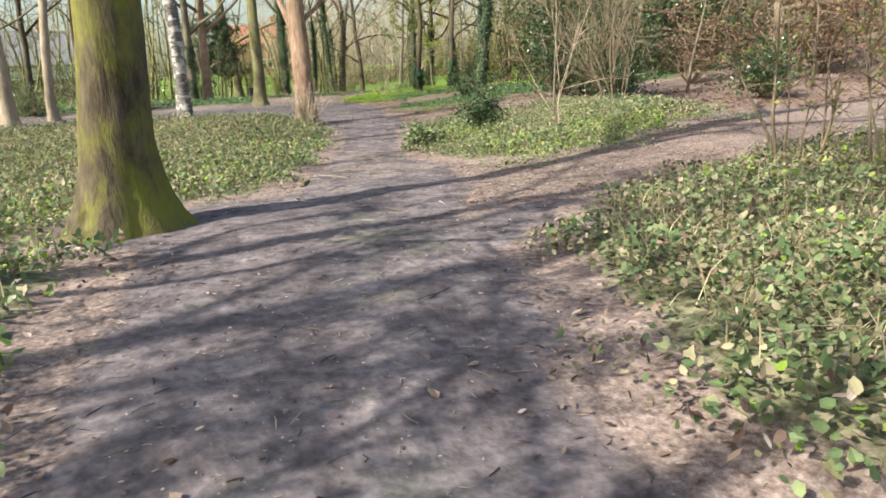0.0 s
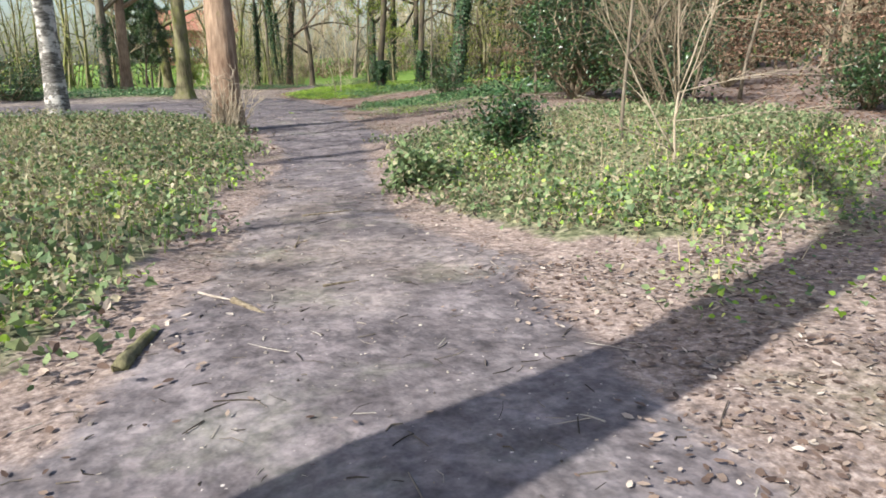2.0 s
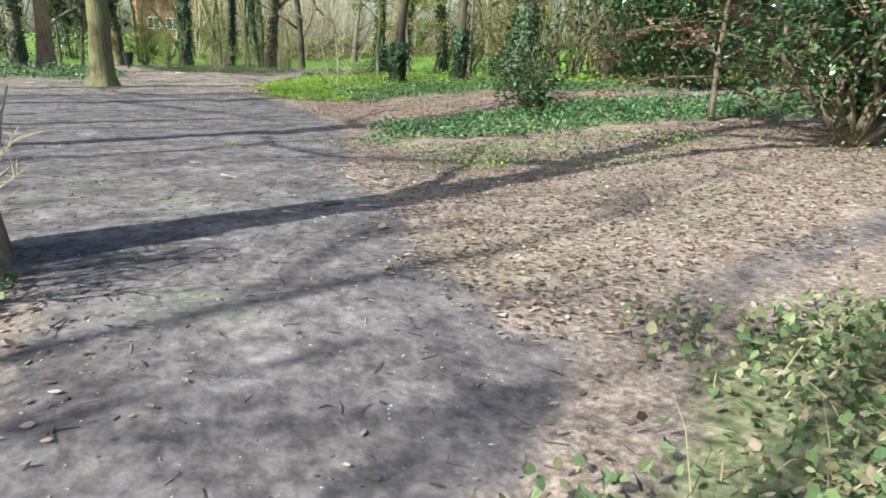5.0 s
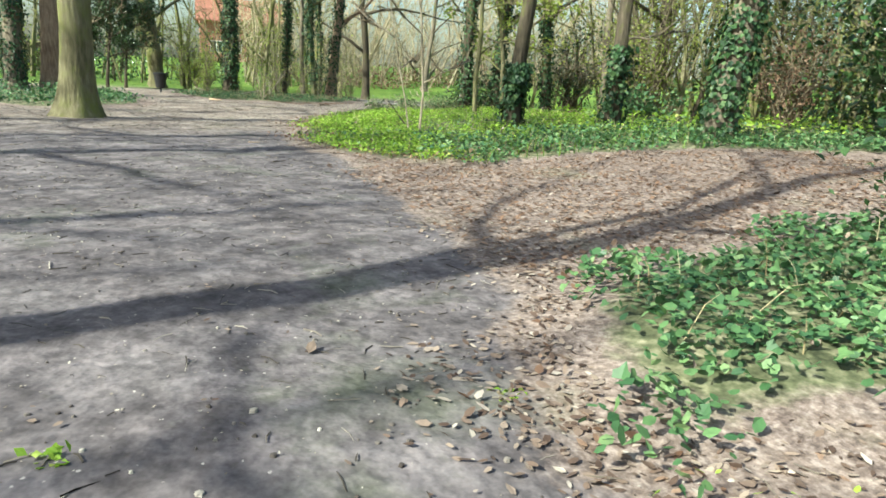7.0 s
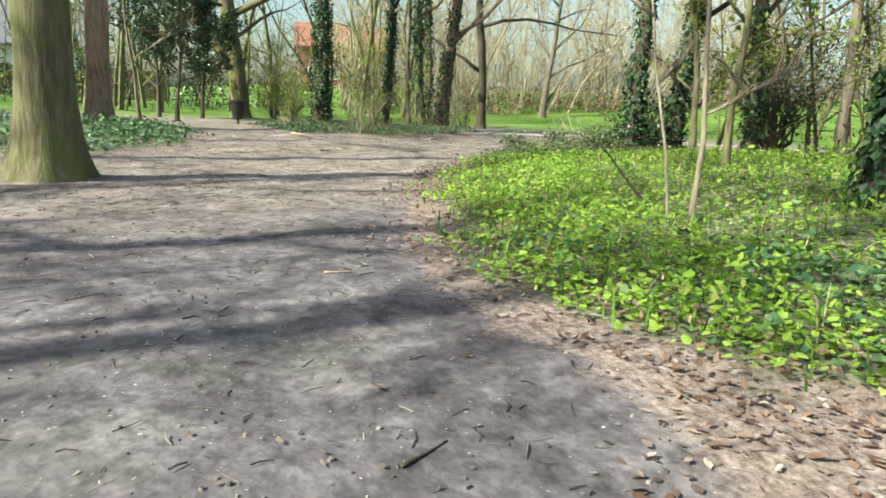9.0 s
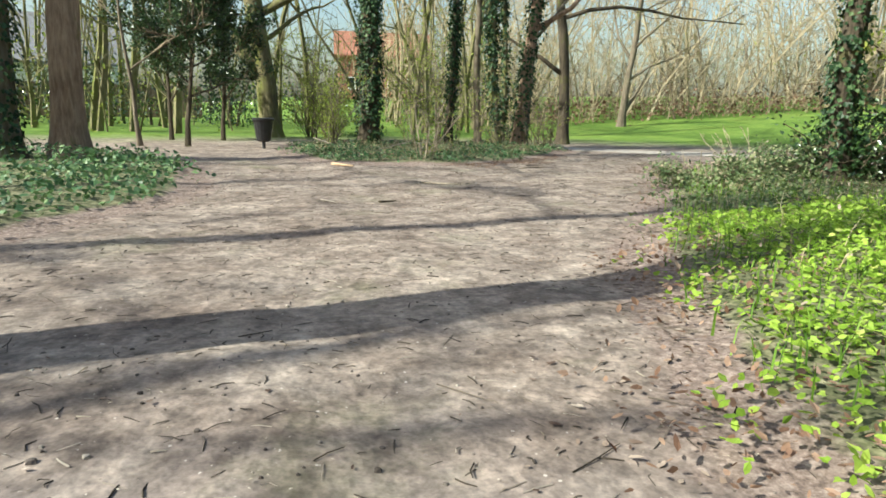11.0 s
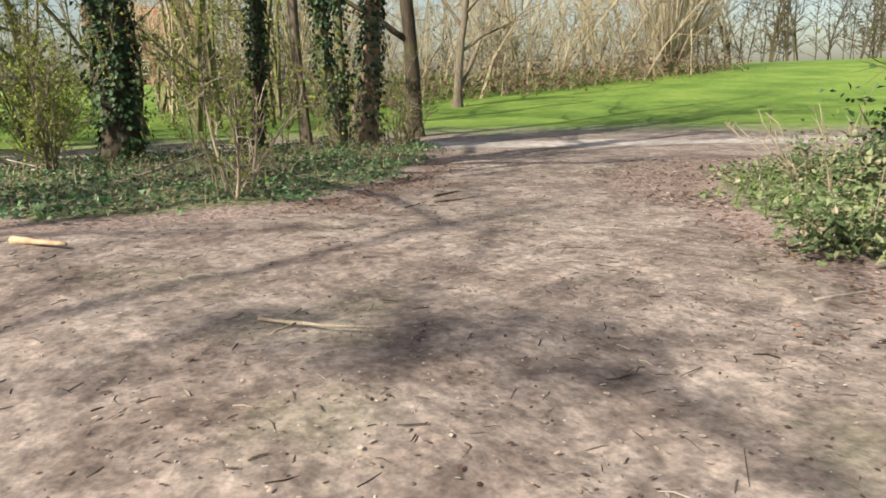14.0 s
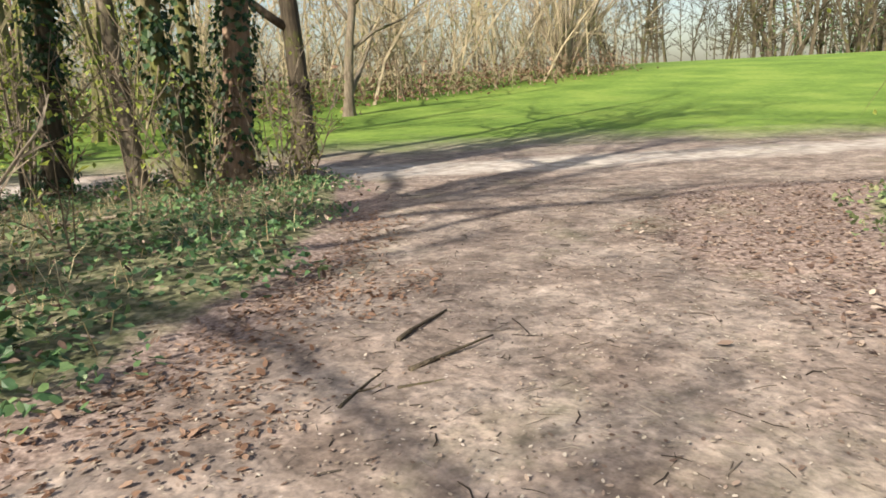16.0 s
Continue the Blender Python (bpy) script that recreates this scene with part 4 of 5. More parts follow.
bush((19.5, 17.4), (2.6, 2.0, 4.5), M_HOLLY, 206, "large dark evergreen holly at the wood's edge", 9000, (0.09, 0.16), "holly_bush", stems=28)
bush((19.4, 28.5), (1.8, 1.6, 3.4), M_BUDS, 207, "yellow-green bush coming into leaf", 3200, (0.05, 0.09), "leafy_bush", stems=22)
for spot, hh, sd in (((8.5, 41.1), 4.4, 208), ((9.2, 43.4), 4.2, 209), ((8.0, 43.8), 4.6, 214)):
    tree(spot, hh, 0.06, M_DARK, sd, "small evergreen tree with dark crown by the side path", 0.95, 17, (0.05, 0.0), 9, buds=16, bud_mat=M_HOLLY, bud_size=(0.05, 0.09), name="evergreen_tree", spread=0.36, flare=0.2)
bush((14.9, 32.8), (0.9, 0.8, 0.42), M_MIXED, 210, "bramble mound with pale dead stems", 1800, (0.03, 0.06), "bramble_mound", lobes=True)
bush((16.9, 33.7), (1.2, 0.9, 0.55), M_MIXED, 211, "bramble mound with pale dead stems", 2400, (0.03, 0.06), "bramble_mound", lobes=True)
bush((21.0, 33.2), (1.4, 1.4, 3.4), M_HOLLY, 212, "dark evergreen bush beside the meadow", 3600, (0.05, 0.10), "holly_bush", stems=18)
bush((12.2, 47.0), (1.3, 1.3, 1.7), M_BUDS, 213, "yellow-green bush in new leaf behind the bin", 2200, (0.05, 0.09), "leafy_bush")
shrub((10.2, 10.5), (2.0, 3.4), 221, "bare dark thicket shrub with fine twigs", 10, 13, M_TWIG, arch=0.02)
forked_shrub((6.33, 7.67))
tree((7.6, 9.35), 5.0, 0.024, M_GREY, 141, "slim grey stem in front of the thicket", 0.9, 9, (0.02, 0), flare=0.2, category="sapling", name="sapling", spread=0.25)
bush((11.9, 14.4), (1.9, 1.4, 3.4), M_HOLLY, 250, "tall dark holly behind the thicket", 6500, (0.06, 0.11), "holly_bush", stems=18)
shrub((11.0, 11.8), (1.4, 3.2), 223, "bare dark thicket shrub with fine twigs", 9, 13, M_TWIG)
shrub((12.0, 12.4), (2.0, 3.6), 224, "bare dark thicket shrub with fine twigs", 10, 13, M_TWIG)
bush((10.9, 11.6), (1.0, 1.0, 1.5), M_HOLLY, 241, "dark evergreen bush inside the thicket", 3400, (0.05, 0.09), "holly_bush", stems=14)
bush((12.4, 12.9), (1.2, 1.2, 2.4), M_HOLLY, 242, "dark evergreen bush inside the thicket", 4200, (0.05, 0.10), "holly_bush", stems=16)
bush((13.2, 15.0), (1.5, 1.0, 1.7), M_RUST, 243, "young beech holding rusty dead leaves", 1300, (0.06, 0.11), "beech_bush", stems=12, lift=0.5)
bush((16.8, 14.2), (1.8, 1.2, 2.4), M_RUST, 244, "young beech holding rusty dead leaves", 1700, (0.06, 0.11), "beech_bush", stems=14, lift=0.4)
bush((19.6, 11.8), (2.2, 1.6, 2.8), M_RUST, 245, "young beech holding rusty dead leaves", 2000, (0.07, 0.13), "beech_bush", stems=14, lift=0.4)
bush((21.2, 26.0), (1.4, 1.2, 2.4), M_RUST, 246, "young beech holding rusty dead leaves", 1100, (0.06, 0.11), "beech_bush", stems=12, lift=0.4)
bush((17.6, 26.8), (1.0, 0.8, 0.9), M_IVY, 247, "dark ivy mound under the trees", 1100, (0.05, 0.09), "ivy_mound", lobes=True)
shrub((4.8, 14.55), (0.42, 0.75), 225, "basal shoots round a tree foot", 30, 3, M_PALE, rad=0.008)
shrub((16.05, 40.1), (0.5, 1.2), 226, "twiggy shoots with a few leaves in a clump", 9, 8, M_GREY, 1, rad=0.007)
shrub((15.0, 39.9), (0.4, 1.2), 264, "twiggy shoots with a few leaves in a clump", 6, 7, M_GREY, 1, rad=0.006)
shrub((16.5, 40.3), (0.7, 0.9), 265, "low spindly twigs beside the clump", 8, 6, M_TWIG, 1)
shrub((14.1, 39.2), (0.5, 1.5), 266, "spindly dark sapling twigs with few leaves", 3, 7, M_TWIG, 2, rad=0.007)
shrub((13.5, 38.6), (0.5, 1.3), 267, "spindly dark sapling twigs with few leaves", 3, 7, M_TWIG, 2, rad=0.007)
shrub((13.2, 40.4), (0.8, 2.4), 227, "bush budding into yellow-green leaf", 6, 10, M_GREY, 6, rad=0.010)
shrub((11.3, 39.8), (0.8, 1.9), 228, "bush budding into yellow-green leaf", 9, 10, M_GREY, 6)
shrub((14.2, 41.7), (0.7, 2.2), 232, "bush budding into yellow-green leaf", 7, 9, M_GREY, 5)
shrub((11.6, 45.6), (1.1, 2.6), 233, "bush budding into yellow-green leaf", 14, 12, M_GREY, 9)
shrub((17.4, 44.2), (0.9, 2.2), 234, "bare twiggy bush at the meadow edge", 12, 10, M_HAZE, 1)
shrub((12.4, 36.9), (0.5, 1.0), 229, "bare budding twigs at the path edge", 8, 7, M_PALE, 1)

bush((2.4, 31.2), (1.5, 1.2, 1.7), M_HOLLY, 248, "dark evergreen bush beyond the side path", 2600, (0.06, 0.11), "holly_bush", stems=14)
bush((-0.8, 30.6), (1.5, 1.2, 1.5), M_MIXED, 249, "low leafy bush beyond the side path", 2200, (0.05, 0.10), "leafy_bush", stems=14)
bush((17.7, 33.3), (1.3, 0.9, 1.5), M_HOLLY, 268, "dark evergreen bush at the foot of ivied trunks", 2600, (0.06, 0.10), "holly_bush", stems=12)
shrub((14.9, 32.8), (0.8, 0.6), 261, "pale dead bramble stems", 9, 2, M_PALE, rad=0.0045)
shrub((16.6, 34.0), (1.1, 0.9), 262, "pale dead bramble stems", 9, 2, M_PALE, rad=0.0045)
shrub((18.4, 34.6), (0.9, 0.8), 263, "pale dead bramble stems", 8, 2, M_PALE, rad=0.0045)
# coppice and hedge
shrub((42.9, 54.5), (4.5, 8.0), 231, "large pale hazel coppice at the meadow edge", 30, 16, M_PALE, rad=0.10)
def far_wood(name, label, box, count, hh, seed, mat, keep=None, twigs=6, rad=0.05, category="woodland", leaf=None, leaves=0, lsize=(0.1, 0.2), ltop=1.0, lean=0.13, fine=0.009):
    """Distant trunks, stems and twigs that nobody could count."""
    rng = random.Random(seed)
    m, lv = Mesh(), Mesh()
    x0, y0, x1, y1 = box
    done = 0
    while done < count:
        x, y = rng.uniform(x0, x1), rng.uniform(y0, y1)
        if keep and not keep(x, y):
            continue
        done += 1
        h = rng.uniform(*hh)
        b = at_ground(x, y, -0.05)
        k = rng.random() ** 2
        r = rad * (0.35 + 1.6 * k)
        pts = bend(rng, b, (rng.gauss(0, lean), rng.gauss(0, lean), 1), h, 5, 0.09)
        m.tube(pts, [r * (1 - 0.8 * i / 5) for i in range(6)], 4, False)
        for _ in range(twigs):
            q, dd = along(pts, rng.uniform(0.08, 1.0))
            side = (dd * 0.7 + Vector((rng.gauss(0, 0.7), rng.gauss(0, 0.7), rng.gauss(0.2, 0.4)))).normalized()
            sub = bend(rng, q, side, h * rng.uniform(0.12, 0.34), 2, 0.25)
            m.tube(sub, [r * 0.35 + 0.004, r * 0.2 + 0.004, 0.004], 3, False)
            for _j in range(2):
                q2, d2 = along(sub, rng.uniform(0.3, 1.0))
                s2 = (d2 + Vector((rng.gauss(0, 0.7), rng.gauss(0, 0.7), rng.gauss(0.1, 0.5)))).normalized()
                m.sliver(q2, q2 + s2 * (h * rng.uniform(0.06, 0.16)), fine)
        for _ in range(leaves):
            q, dd = along(pts, rng.random() * ltop)
            u, w, n = frame_at(rng, 0.7)
            s = rng.uniform(*lsize)
            lv.leaf(q + Vector((rng.gauss(0, 0.7), rng.gauss(0, 0.7), rng.gauss(0, 0.4))), u, w, n, s, s * 0.7)
    root = thing(name, (0, 0, 0), label, category, kind="stuff")
    part("brushwood", m, mat, root)
    if lv.v:
        part("foliage", lv, leaf, root)
    return root


far_wood("far_wood", "dense bare woodland of grey-brown stems", (13, 2, 50, 22), 240, (4, 11), 301, M_TWIG, lambda x, y: x > 16 + 0.1 * y, 12, 0.06, leaf=M_RUST, leaves=34, lsize=(0.08, 0.16), ltop=0.3)
far_wood("far_wood", "evergreen undergrowth in the wood", (16, 12, 40, 32), 90, (2, 5), 311, M_DARK, lambda x, y: x > 20, 8, 0.04, leaf=M_HOLLY, leaves=150, lsize=(0.10, 0.2), ltop=0.9)
far_wood("far_wood", "bare woodland with green-budding stems", (18, 22, 50, 35), 230, (4, 11), 302, M_OLIVE, lambda x, y: x > 19.5 and x + y * 0.9 < 62 and (x > 22 or y > 27), 12, 0.06, leaf=M_BUDS, leaves=40, lsize=(0.06, 0.12), ltop=0.8)
far_wood("far_wood", "bare hedgerow thicket along the meadow", (16, 50, 48, 64), 300, (4.5, 11), 303, M_HAZE, lambda x, y: y > 51 + max(0, 24 - x) * 0.3 + 0.06 * (x - 20), 14, 0.045, lean=0.3, leaf=M_BUDS, leaves=14, lsize=(0.06, 0.12))
far_wood("far_wood", "darker bare bushes in the hedgerow", (18, 50, 48, 60), 130, (1.5, 4.5), 313, M_TWIG, lambda x, y: y > 51 + max(0, 24 - x) * 0.3 + 0.06 * (x - 20), 16, 0.03, lean=0.5)
far_wood("far_wood", "rust-brown bracken along the hedge foot", (20, 50.5, 48, 54), 160, (0.5, 1.3), 309, M_HAZE, lambda x, y: y > 50.8 + 0.06 * (x - 20), 6, 0.012, leaf=M_RUST, leaves=24, lsize=(0.1, 0.2), ltop=0.7)
far_wood("far_wood", "bare trees behind the side path", (-16, 47, 20, 66), 170, (4, 12), 304, M_OLIVE, None, 10, 0.07, leaf=M_BUDS, leaves=50, lsize=(0.07, 0.14), ltop=0.6)
far_wood("far_wood", "dark evergreen shrubs behind the lawn", (-14, 52, 18, 62), 60, (1.5, 3.5), 310, M_DARK, None, 6, 0.04, leaf=M_HOLLY, leaves=150, lsize=(0.10, 0.2), ltop=0.9)
far_wood("far_wood", "bare trees in the wood beside the path", (-26, 21, -5, 44), 110, (5, 12), 305, M_GREY, None, 9, 0.08, leaf=M_HOLLY, leaves=30, lsize=(0.1, 0.2), ltop=0.3)
far_wood("far_wood", "undergrowth in the wood beside the path", (-16, 20.5, 4, 40), 60, (1.2, 2.6), 312, M_TWIG, lambda x, y: x < 2 and (y > 31 or x < -5), 9, 0.02, leaf=M_MIXED, leaves=60, lsize=(0.07, 0.13), ltop=0.6)
far_wood("far_wood", "dark bare trees on the crest of the meadow", (80, 10, 125, 82), 160, (9, 17), 306, M_DARK, lambda x, y: y < 33 + (x - 12) * 0.42, 22, 0.17, fine=0.07)
far_wood("far_wood", "scattered bare trees against the sky", (82, 60, 118, 96), 34, (9, 16), 315, M_DARK, lambda x, y: y > 33 + (x - 12) * 0.42, 30, 0.17, fine=0.045)
# both stands are out of view, kept for the shade they cast
far_wood("far_wood", "unseen bare trees behind the walker", (-30, -40, 40, -6), 45, (6, 12), 307, M_GREY, None, 8, 0.1)
far_wood("far_wood", "unseen bare trees on the sunny side", (-32, -6, -12, 20), 40, (6, 12), 308, M_GREY, None, 8, 0.09)
far_wood("far_wood", "hazy mass of distant trees beyond the meadow", (88, 5, 125, 62), 120, (9, 17), 314, M_GREY, None, 8, 0.16, leaf=M_IVY, leaves=60, lsize=(0.25, 0.5), ltop=0.9)



# ---- litter bin ----
def litter_bin(at):
    root = thing("litter_bin", at_ground(*at), "black plastic litter bin on a short post", "litter bin")
    post = Mesh()
    post.tube([(0, 0, -0.05), (0, 0, 0.16)], [0.035, 0.035], 10)
    part("post", post, M_STEEL, root)
    body = Mesh()
    body.tube([(0, 0, 0.14), (0, 0, 0.17), (0, 0, 0.50), (0, 0, 0.56)], [0.10, 0.145, 0.19, 0.20], 16)
    part("body", body, M_BLACK, root, smooth=False)
    rim = Mesh()
    rim.tube([(0, 0, 0.56), (0, 0, 0.575), (0, 0, 0.61), (0, 0, 0.62)], [0.215, 0.225, 0.225, 0.20], 16)
    part("rim", rim, M_BLACK, root)
    return root


litter_bin((10.0, 40.3))


# low growth and fallen leaves
scatter("ivy_cover", LEFT_BANK, (-4, -1.5, 5.3, 19), 520, (0.024, 0.06), 0.22, M_MIXED, "low ivy and bramble leaves on the woodland floor", "ground cover", 11, True, 0.75)
scatter("withered_growth", LEFT_BANK, (-4, -1.5, 5.3, 19), 300, (0.022, 0.055), 0.26, M_WITHER, "withered straw-brown bramble leaves in the bank", "ground cover", 156, False, 0.6, -0.25)
scatter("withered_growth", RIGHT_BANK, (4.0, 5.9, 10.8, 13.2), 300, (0.02, 0.045), 0.18, M_WITHER, "withered straw-brown leaves among the ivy", "ground cover", 157, False, 0.6)
scatter("withered_growth", NEAR_IVY, (1.1, -0.5, 6.5, 4.4), 420, (0.02, 0.045), 0.14, M_WITHER, "withered straw-brown leaves among the ivy", "ground cover", 158, False, 0.6)
scatter("ivy_cover", LEFT_BANK, (-15, -2, -4, 20), 30, (0.08, 0.15), 0.25, M_MIXED, "low ivy and bramble leaves on the woodland floor", "ground cover", 12)
scatter("ivy_cover", NEAR_IVY, (1.1, -0.5, 6.5, 4.4), 1150, (0.022, 0.052), 0.15, M_MIXED, "ivy and bramble leaves over dry litter", "ground cover", 13, True, 0.65, clump=0.22, fade=0.7)
scatter("ivy_cover", NEAR_IVY, (6.5, -3, 16, 4.2), 60, (0.06, 0.11), 0.25, M_MIXED, "ivy and bramble leaves over dry litter", "ground cover", 14, True, 0.45)
scatter("ivy_cover", RIGHT_BANK, (4.0, 5.9, 10.5, 13.2), 1150, (0.020, 0.052), 0.20, M_MIXED, "green ivy and bramble leaves beside the path", "ground cover", 15, True, 0.75, clump=0.16, fade=0.8)
scatter("ivy_cover", SPARSE, (3.4, 5.2, 9.5, 7.1), 420, (0.018, 0.042), 0.07, M_MIXED, "sparse ivy and seedlings over leaf litter", "ground cover", 26, True, 0.45, clump=0.3, fade=0.6)
scatter("herb_cover", SPARSE, (3.4, 5.2, 7, 7.1), 160, (0.018, 0.036), 0.05, M_HERB, "tufts of fresh seedlings over leaf litter", "ground cover", 27, True, 0.5, clump=0.6)
scatter("ivy_cover", IVY_TONGUE, (8.3, 15.6, 14, 20.2), 1150, (0.025, 0.055), 0.13, M_IVY, "green ivy in a strip beside the path", "ground cover", 17, True, 0.45)
scatter("ivy_cover", IVY_TONGUE, (14, 16, 22, 20.6), 60, (0.08, 0.13), 0.2, M_IVY, "green ivy in a strip under the trees", "ground cover", 18)
scatter("herb_cover", BRIGHT_BANK, (9.5, 21.8, 16, 35.3), 1250, (0.022, 0.05), 0.12, M_HERB, "bright fresh green herbs in a wide patch", "ground cover", 19, True, 0.4, clump=0.08, fade=0.6, keep=lambda x, y: (y < 30.6 + 0.2 * np.sin(5 * x)) & ((y > 23.9 - 0.22 * (x - 11) + 0.2 * np.sin(4 * x)) | (x < 11.0)))
scatter("ivy_cover", BRIGHT_BANK, (12, 30.2, 19, 36), 420, (0.025, 0.055), 0.14, M_MIXED, "bramble and ivy leaves by the path corner", "ground cover", 24, True, 0.5, keep=lambda x, y: y > 30.4 + 0.2 * np.sin(5 * x))
scatter("herb_cover", BRIGHT_BANK, (16, 21.6, 27, 35.6), 70, (0.07, 0.12), 0.2, M_HERB, "bright fresh green herbs in a wide patch", "ground cover", 20, keep=lambda x, y: (y < 30.6) & (y > 23.4 - 0.1 * (x - 16)))
scatter("leaf_litter", LITTER_SHADE, (14.6, 33.8, 19.6, 37), 420, (0.02, 0.05), 0.0, M_DRY, "brown leaf litter on corner ground darkened for shade", "leaf litter", 34, False, 0.4, 0.3)
scatter("leaf_litter", BRIGHT_BANK, (13, 31, 22, 36), 160, (0.02, 0.05), 0.0, M_RUST, "brown leaf litter at the path corner", "leaf litter", 25, False, 0.4, 0.5)
scatter("ivy_cover", BRIGHT_BANK, (9.5, 20.4, 24, 26.0), 130, (0.03, 0.06), 0.14, M_IVY, "dark ivy leaves among the bright herbs", "ground cover", 21, True, 0.45, clump=0.35)
scatter("ivy_cover", BRIGHT_BANK, (10.8, 20.4, 17, 24.6), 620, (0.028, 0.06), 0.15, M_IVY, "green ivy along the near edge of the herb patch", "ground cover", 30, True, 0.45, keep=lambda x, y: y < 24.1 - 0.22 * (x - 11) + 0.3 * np.sin(4 * x))
scatter("ivy_cover", LEFT_ISLE, (-4, 30.4, 9.2, 39.2), 200, (0.045, 0.08), 0.2, M_IVY, "dark green ivy round the foot of trees", "ground cover", 22, True, 0.5)
scatter("ivy_cover", MID_ISLE, (10, 36, 18, 46), 480, (0.025, 0.055), 0.12, M_IVY, "dark ivy leaves under a clump of trees", "ground cover", 23, True, 0.5, clump=0.15)
scatter("leaf_litter", LITTER_A, (2, 3, 9, 7.6), 800, (0.015, 0.04), 0.0, M_DRY, "dry brown fallen leaves", "leaf litter", 31, False, 0.3, 0.3)
scatter("leaf_litter", LITTER_B, (6.6, 13, 14, 19.2), 620, (0.018, 0.045), 0.0, M_DRY, "dry brown fallen leaves", "leaf litter", 32, False, 0.3, 0.3)
scatter("leaf_litter", LITTER_C, (9, 19, 17, 23.8), 340, (0.018, 0.045), 0.0, M_DRY, "dry brown fallen leaves", "leaf litter", 33, False, 0.3, 0.3)
for n, (poly, bx) in enumerate(((LEFT_BANK, (-1.5, 1, 5.8, 19)), (NEAR_IVY, (0.8, -0.5, 6, 4.8)), (RIGHT_BANK, (3.7, 5.6, 11, 13.3)), (IVY_TONGUE, (7.9, 15.4, 14, 20)),
                                (BRIGHT_BANK, (9.4, 21.5, 19, 36)), (LEFT_ISLE, (4, 30, 9.4, 39)), (MID_ISLE, (9.8, 35.8, 17.5, 42)))):
    scatter("leaf_litter", poly, bx, 150, (0.018, 0.045), 0.0, M_DRY, "dry brown leaves along the edge of the path", "leaf litter", 40 + n, False, 0.3, 0.55, fade=0.6, band=1.1)
OPEN = [(-4, -2), (-4, 46), (24, 46), (24, -2)]
scatter("leaf_litter", OPEN, (-2, 0, 20, 41), 15, (0.012, 0.03), 0.0, M_DRY, "scattered dry leaves and bark chips on bare earth", "leaf litter", 51, False, 0.25)

for n, (poly, bx, dens) in enumerate(((LEFT_BANK, (-4, -1, 5.3, 19), 240), (NEAR_IVY, (1.0, -0.5, 8, 4.6), 300), (RIGHT_BANK, (4.0, 5.8, 12, 13.3), 170), (BRIGHT_BANK, (9.7, 21.6, 17, 35.5), 40),
                                      (MID_ISLE, (10, 36, 17.5, 42), 110), (IVY_TONGUE, (8.2, 15.6, 14, 20), 25))):
    blades("dead_stems", poly, bx, dens, (0.07, 0.28), M_STRAW, "pale dead grass and stems among the leaves", "dead grass", 60 + n, -0.2, 2.4, 0.003)
    scatter("fallen_leaves", poly, bx, dens * 0.9, (0.025, 0.055), 0.12, M_DRY, "dry brown leaves caught in the ground cover", "leaf litter", 70 + n, False, 0.5, 0.1)
blades("grass", BRIGHT_BANK, (9.7, 21.8, 17, 35.5), 120, (0.08, 0.20), M_GRASS, "fresh grass blades among the herbs", "grass", 81, 0.0, 0.7, 0.005)
blades("grass", LEFT_BANK, (-2, 1, 5.3, 19), 70, (0.08, 0.22), M_GRASS, "fresh grass blades among the ivy", "grass", 82, 0.0, 0.7, 0.005, 0.2)


def beside_path(x, y, reach):
    """Within reach of the walked line."""
    return np.abs(x - np.interp(y, (0, 5.4, 12.7, 19.3, 24.2, 28.8, 32, 36), (0, 2.3, 5.7, 8.1, 9.0, 9.7, 11.0, 14.0))) < reach


def twig_bits(box, count, seed, reach):
    """Broken bits of twig strewn over the bare earth."""
    rng = random.Random(seed)
    m = Mesh()
    x0, y0, x1, y1 = box
    done = 0
    while done < count:
        x, y = rng.uniform(x0, x1), rng.uniform(y0, y1)
        if not beside_path(x, y, reach):
            continue
        done += 1
        rad = rng.uniform(0.001, 0.003)
        a, ln = rng.uniform(0, 6.283), rng.uniform(0.015, 0.09) * (1 + 1.4 * (rng.random() > 0.93))
        p = at_ground(x, y, rad)
        d = Vector((math.cos(a), math.sin(a), rng.gauss(0, 0.04)))
        m.tube([p, p + d * ln * 0.5 + Vector((rng.gauss(0, 0.006), rng.gauss(0, 0.006), 0.002)), p + d * ln], [rad, rad, rad * 0.7], 3, False)
    return single("twig_litter", m, M_DEBRIS, "broken bits of twig on bare earth", "twigs", kind="stuff")


M_DEBRIS = leafy("twig_debris", [(0.0, (0.03, 0.024, 0.02)), (0.5, (0.08, 0.065, 0.055)), (0.8, (0.20, 0.165, 0.14)), (1.0, (0.42, 0.37, 0.32))], 0.85, 0.15, 0.0)
twig_bits((-1, 0.5, 9, 16), 3000, 91, 2.2)
twig_bits((4, 14, 14, 28), 3600, 92, 3.0)
twig_bits((6, 27, 20, 39), 4600, 93, 4.0)
scatter("bark_flecks", OPEN, (-2, 0, 18, 39), 60, (0.005, 0.014), 0.0, M_CHIP, "tiny pale flecks of bark and leaf on the path", "leaf litter", 155, False, 0.2, keep=lambda x, y: beside_path(x, y, 3.2))

